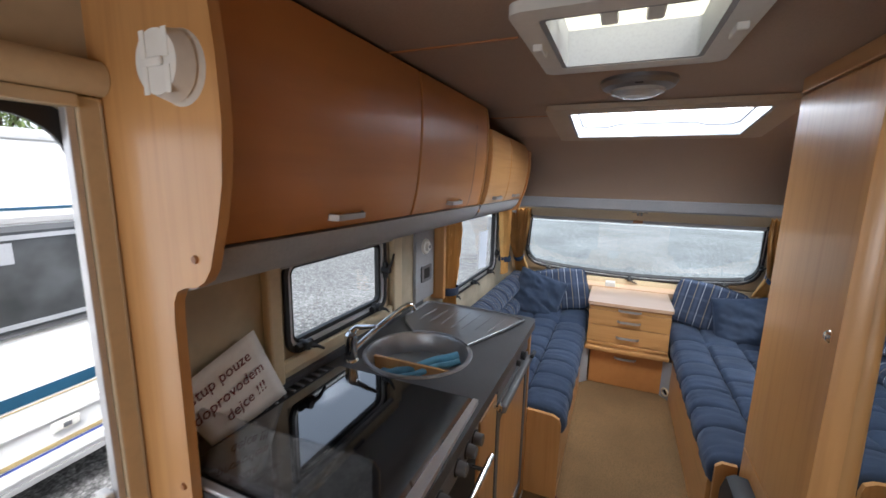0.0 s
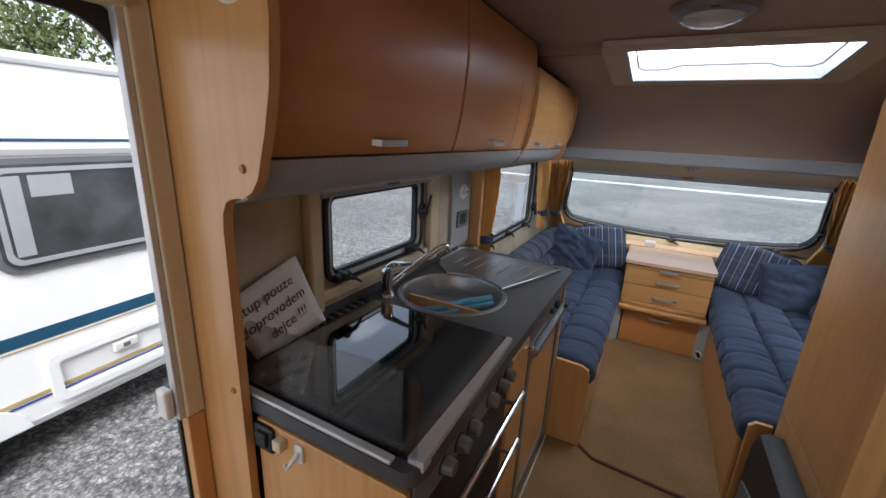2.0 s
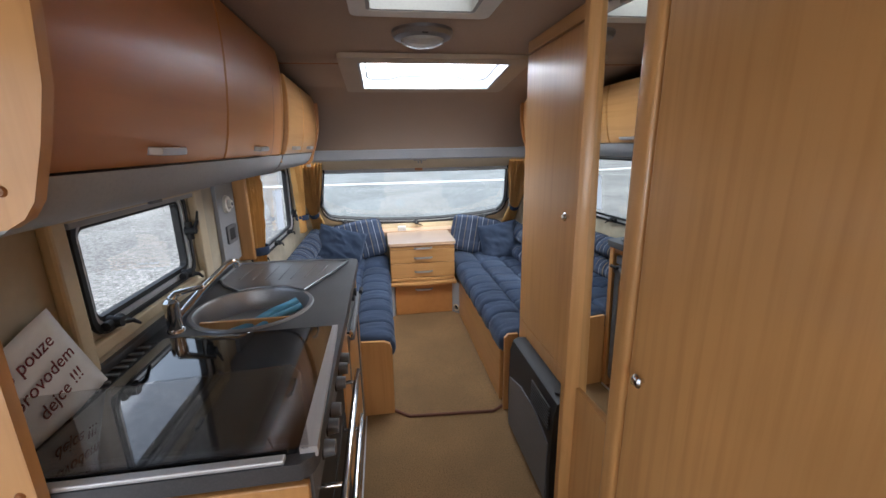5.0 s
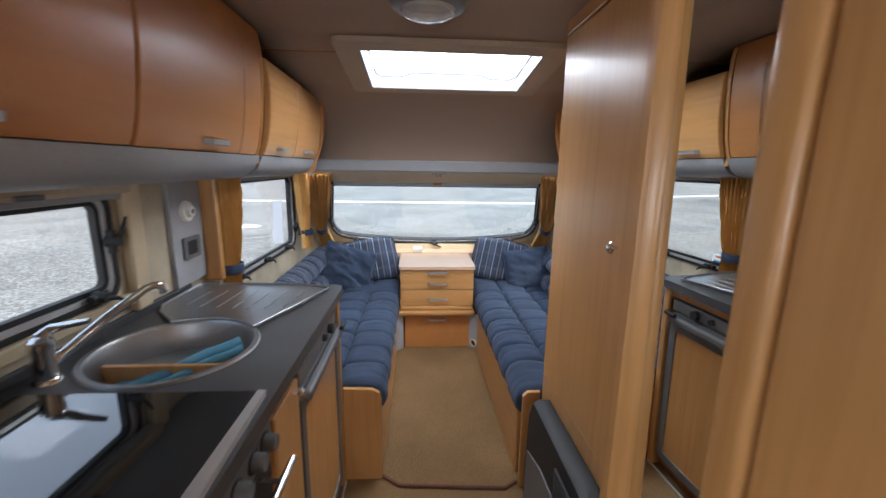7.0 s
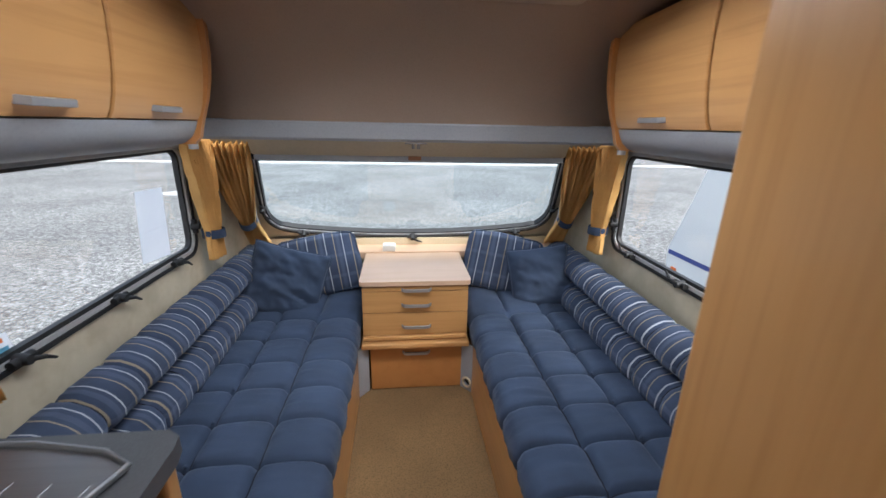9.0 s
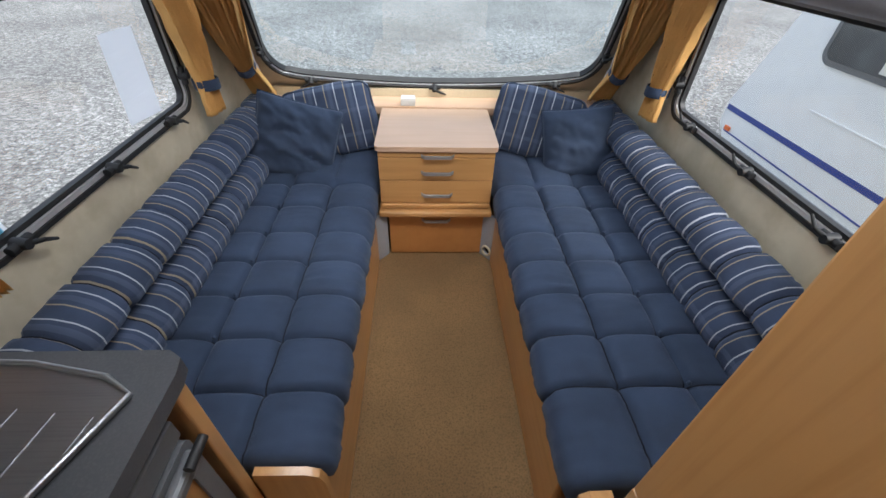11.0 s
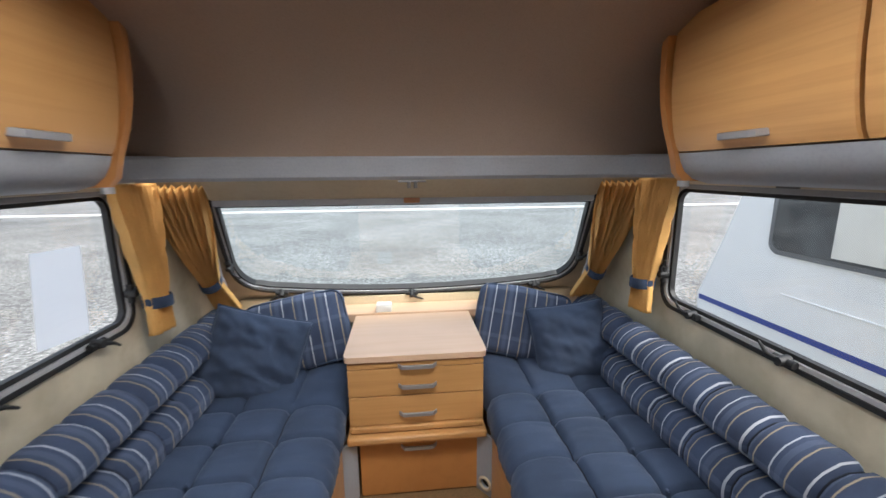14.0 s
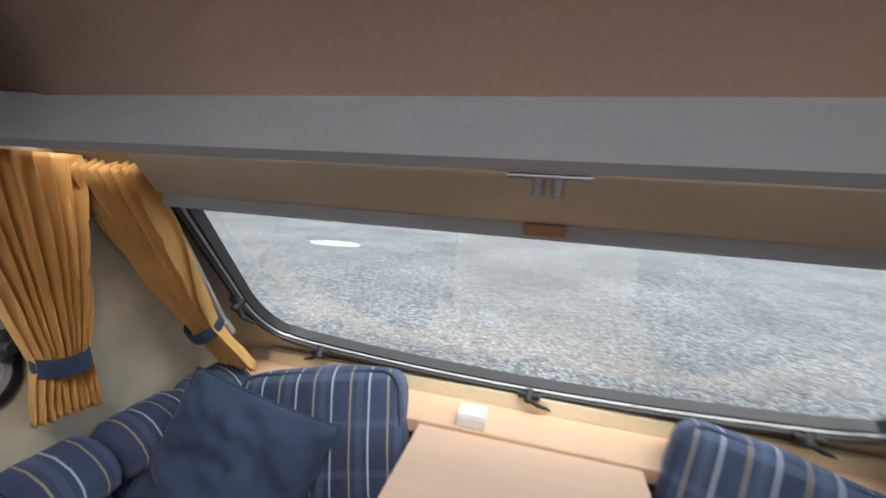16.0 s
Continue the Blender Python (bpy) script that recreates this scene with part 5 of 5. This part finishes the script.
ws = thing("window_sheet", "white printed sheet stuck to the side window", "paper")
ps = lambda u, v, w: Vector((-1.052 - w, u, v))
plate("sheet", ps, [(3.132, 0.885), (3.319, 0.867), (3.343, 1.149), (3.167, 1.157)], [], 0.001, thin_paper, ws)
for k in range(9):
    box("print_line", -1.0514, -1.0508, 3.18, 3.30 - 0.02 * (k % 3), 0.93 + 0.021 * k, 0.9325 + 0.021 * k, thin_paper, ws, 0)
stk = thing("window_sticker", "small white sticker with red and blue bars", "sticker")
plate("sheet", ps, [(2.50, 0.85), (2.585, 0.847), (2.575, 0.905), (2.495, 0.915)], [], 0.001, thin_paper, stk)
box("bar", -1.0515, -1.0505, 2.52, 2.56, 0.885, 0.897, orange, stk, 0)
box("bar", -1.0515, -1.0505, 2.52, 2.57, 0.860, 0.872, hose_blue, stk, 0)

# ---- outside ----
GZ = -0.45
gm = bpy.data.meshes.new("ground")
gm.from_pydata([(-400, -400, GZ), (400, -400, GZ), (400, 400, GZ), (-400, 400, GZ)], [], [(0, 1, 2, 3)])
gm.materials.append(gravel)
setting(new("ground", gm), "grey gravel yard", "ground")
kb = box("kerb", -60, 60, 20.9, 21.4, GZ, GZ + 0.06, line_paint, None, 0.02)
setting(kb, "pale concrete kerb line across the yard", "kerb")

pt = plate("ground_patch", on_floor(GZ + 0.004), [(-5.6 + 0.75 * math.cos(k / 14 * math.tau) * (1 + 0.15 * math.sin(3 * k)), 12.8 + 0.45 * math.sin(k / 14 * math.tau)) for k in range(14)], [], 0.003, worn_patch)
setting(pt, "pale worn patch on the gravel", "patch")


# neighbouring caravan seen through the entrance
nb = thing("caravan", "white touring caravan with petrol blue and gold stripes", "caravan", "parked caravans")
nb.matrix_world = Matrix.Translation((-3.0, 0.95, 0)) @ Matrix.Rotation(radians(5), 4, "Z")
side = lambda u, v, w: Vector((-w, u, v))
plate("body", side, [(-5.2, -0.17), (1.48, -0.17), (1.48, 1.5), (1.25, 1.76), (-5.0, 1.76), (-5.2, 1.5)], [], 2.1, van_white, nb, "white panelled body", 0.03)
box("roof_rail", -0.02, 0.012, -5.0, 1.25, 1.70, 1.735, alu, nb, 0.008)
strip = lambda nm, z0, z1, mt: box(nm, 0.001, 0.005, -5.19, 1.47, z0, z1, mt, nb, 0.001)
strip("stripe", 1.335, 1.35, van_petrol); strip("stripe", 0.275, 0.345, van_petrol); strip("stripe", -0.045, -0.02, van_gold); strip("stripe", -0.064, -0.052, van_blue); strip("stripe", 0.255, 0.262, van_gold)
box("awning_rail", 0.001, 0.012, -5.19, 1.47, 1.265, 1.30, alu, nb, 0.003)
box("skirt", -0.02, 0.014, -5.1, 1.4, -0.20, -0.165, alu, nb, 0.006)
wn_ = plate("window", lambda u, v, w: Vector((0.03 - w, u, v)), rr(0.06, 1.15, 0.70, 1.225, 0.07), [], 0.03, dark_pane, nb, "tinted acrylic window")
plate("gasket", lambda u, v, w: Vector((0.022 - w, u, v)), rr(0.03, 1.18, 0.67, 1.255, 0.09), [rr(0.075, 1.135, 0.715, 1.21, 0.06)], 0.022, grey_d, wn_)
plate("frame", lambda u, v, w: Vector((0.034 - w, u, v)), rr(0.075, 1.135, 0.715, 1.21, 0.06), [rr(0.10, 1.11, 0.74, 1.185, 0.05)], 0.006, grey_pl, wn_)
box("blind", 0.0305, 0.0335, 0.115, 0.19, 0.76, 1.17, grey_pl, wn_, 0)
# this smaller pale box stands for a whitish reflection on the pane
box("blind", 0.0305, 0.0335, 0.22, 0.40, 1.06, 1.17, grey_pl, wn_, 0)
lk = plate("locker_hatch", lambda u, v, w: Vector((0.03 - w, u, v)), rr(0.12, 0.84, -0.12, 0.175, 0.05), [rr(0.17, 0.79, -0.075, 0.13, 0.03)], 0.03, van_white, nb, "white service hatch frame", 0.004)
box("hatch_lock", 0.001, 0.035, 0.44, 0.58, 0.045, 0.105, white_pl, lk, 0.01)
box("lock_barrel", 0.035, 0.04, 0.49, 0.53, 0.062, 0.088, grey_d, lk, 0.004)
bm = bmesh.new()
arch = [(0.0 - 0.42 * math.cos(radians(a)) - 0.42, -0.17 + 0.22 * math.sin(radians(a))) for a in range(0, 181, 15)]
add_plate(bm, lambda u, v, w: Vector((0.05 - w, u, v)), arch, [], 0.05)
part("wheel_spat", bm, van_white, nb, "white wheel arch cover")
for y in (-0.42,):
    w = rod("wheel", (0.0, y, GZ + 0.31), (-0.18, y, GZ + 0.31), 0.31, tyre_mat, nb, None, 32, "black rubber tyre")
    rod("rim", (0.006, y, GZ + 0.31), (-0.04, y, GZ + 0.31), 0.2, handle_grey, w, 0.19, 28)

# caravan on the other side
vb = thing("caravan", "white caravan with blue stripes and orange marker lamp", "caravan", "parked caravans")
vb.matrix_world = Matrix.Translation((3.0, 5.72, 0))
oside = lambda u, v, w: Vector((w, -u, v))
plate("body", oside, [(0.14, -0.2), (5.6, -0.2), (5.6, 1.7), (5.4, 1.95), (1.05, 1.95), (0.72, 1.88), (0.62, 1.70), (0.49, 1.4), (0.26, 0.75), (0.0, 0.1), (0.02, -0.08)], [], 2.1, van_white, vb, "white panelled body", 0.02)
for nm, z0, z1, u0, mt in (("stripe", 0.055, 0.105, 0.03, van_blue), ("stripe", -0.135, -0.122, 0.12, van_blue)):
    box(nm, -0.005, -0.001, -5.55, -u0, z0, z1, mt, vb, 0.001)
box("moulding", -0.012, -0.001, -5.55, -0.9, 0.36, 0.375, van_white, vb, 0.004)
box("skirt", -0.006, 0.03, -5.5, -0.14, -0.24, -0.19, grey_pl, vb, 0.005)
box("marker_lamp", -0.022, -0.001, -0.21, -0.13, -0.115, -0.07, orange, vb, 0.008, "orange marker lamp")
w2 = plate("window", lambda u, v, w: Vector((-0.03 + w, -u, v)), rr(0.78, 1.78, 0.72, 1.17, 0.08), [], 0.03, dark_pane, vb, "tinted acrylic window")
plate("gasket", lambda u, v, w: Vector((-0.022 + w, -u, v)), rr(0.74, 1.82, 0.68, 1.21, 0.10), [rr(0.795, 1.765, 0.735, 1.155, 0.07)], 0.022, grey_d, w2)
box("curtain", -0.0335, -0.0305, -1.70, -1.25, 0.74, 1.14, white_pl, w2, 0)
for y in (-3.2,):
    w = rod("wheel", (0.02, y, GZ + 0.31), (0.2, y, GZ + 0.31), 0.31, tyre_mat, vb, None, 32, "black rubber tyre")
    rod("rim", (0.014, y, GZ + 0.31), (0.06, y, GZ + 0.31), 0.2, handle_grey, w, 0.19, 28)

# a dark car far off
car = thing("car", "dark parked car beyond the yard", "car")
car.matrix_world = Matrix.Translation((11.0, 27.5, 0))
cp_ = [(0, -0.22), (0.1, 0.15), (1.0, 0.32), (1.6, 0.82), (3.1, 0.85), (3.9, 0.40), (4.3, 0.3), (4.4, -0.2)]
plate("body", lambda u, v, w: Vector((u - 1.0, w, v)), cp_, [], 1.7, car_paint, car, "", 0.03)
plate("side_window", lambda u, v, w: Vector((u - 1.0, w - 0.01, v)), [(1.3, 0.38), (1.75, 0.76), (3.0, 0.78), (3.6, 0.40)], [], 0.01, dark_pane, car)
for x in (-0.15, 2.5):
    w = rod("wheel", (x, -0.03, GZ + 0.31), (x, 0.2, GZ + 0.31), 0.31, tyre_mat, car, None, 28)
    rod("rim", (x, -0.04, GZ + 0.31), (x, 0.02, GZ + 0.31), 0.21, alu, w, None, 24, "bright alloy rim")


def tree(x, y, h, material, seed, label):
    rnd = random.Random(seed)
    t = thing("tree", label, "tree", "trees beyond the caravans", (x, y, GZ))
    bm = bmesh.new()
    add_rod(bm, (0, 0, 0), (0.2, 0.1, h * 0.55), 0.22, 0.10, 10)
    tips = []
    for k in range(9):
        a, e = rnd.uniform(0, math.tau), rnd.uniform(0.3, 1.0)
        s = Vector((0.2 * k / 9, 0.1 * k / 9, h * (0.28 + 0.03 * k)))
        tip = s + Vector((math.cos(a) * h * 0.26, math.sin(a) * h * 0.26, h * 0.22 * e + 0.4))
        add_rod(bm, s, tip, 0.07, 0.02, 7)
        tips += [s.lerp(tip, f) for f in (0.5, 0.75, 1.0)]
    part("trunk", bm, bark, t)
    verts, faces = [], []
    for k in range(3600):
        c = rnd.choice(tips) + Vector([rnd.gauss(0, h * 0.075) for _ in range(3)])
        q = Euler([rnd.uniform(0, 6.3) for _ in range(3)]).to_matrix()
        s = rnd.uniform(0.05, 0.11)
        n = len(verts)
        verts += [c + q @ Vector(v) * s for v in ((-1, 0, 0), (0, -0.6, 0.15), (1.2, 0, 0), (0, 0.6, 0.15))]
        faces.append((n, n + 1, n + 2, n + 3))
    me = bpy.data.meshes.new("crown")
    me.from_pydata(verts, [], faces)
    me.materials.append(material)
    cr_ = new("crown", me)
    cr_.parent = t
    tagged(cr_, kind="stuff")
    return t


tree(-16, 9.5, 7.0, leaf_y, 3, "tree with yellowing leaves beyond the caravan")
tree(-15, 12.5, 6.4, leaf_g, 4, "green leafy tree beyond the caravan")
tree(-18, 6.5, 7.5, leaf_g, 5, "green leafy tree beyond the caravan")
tree(-14, 15.5, 6.6, leaf_g, 6, "green leafy tree beyond the caravan")
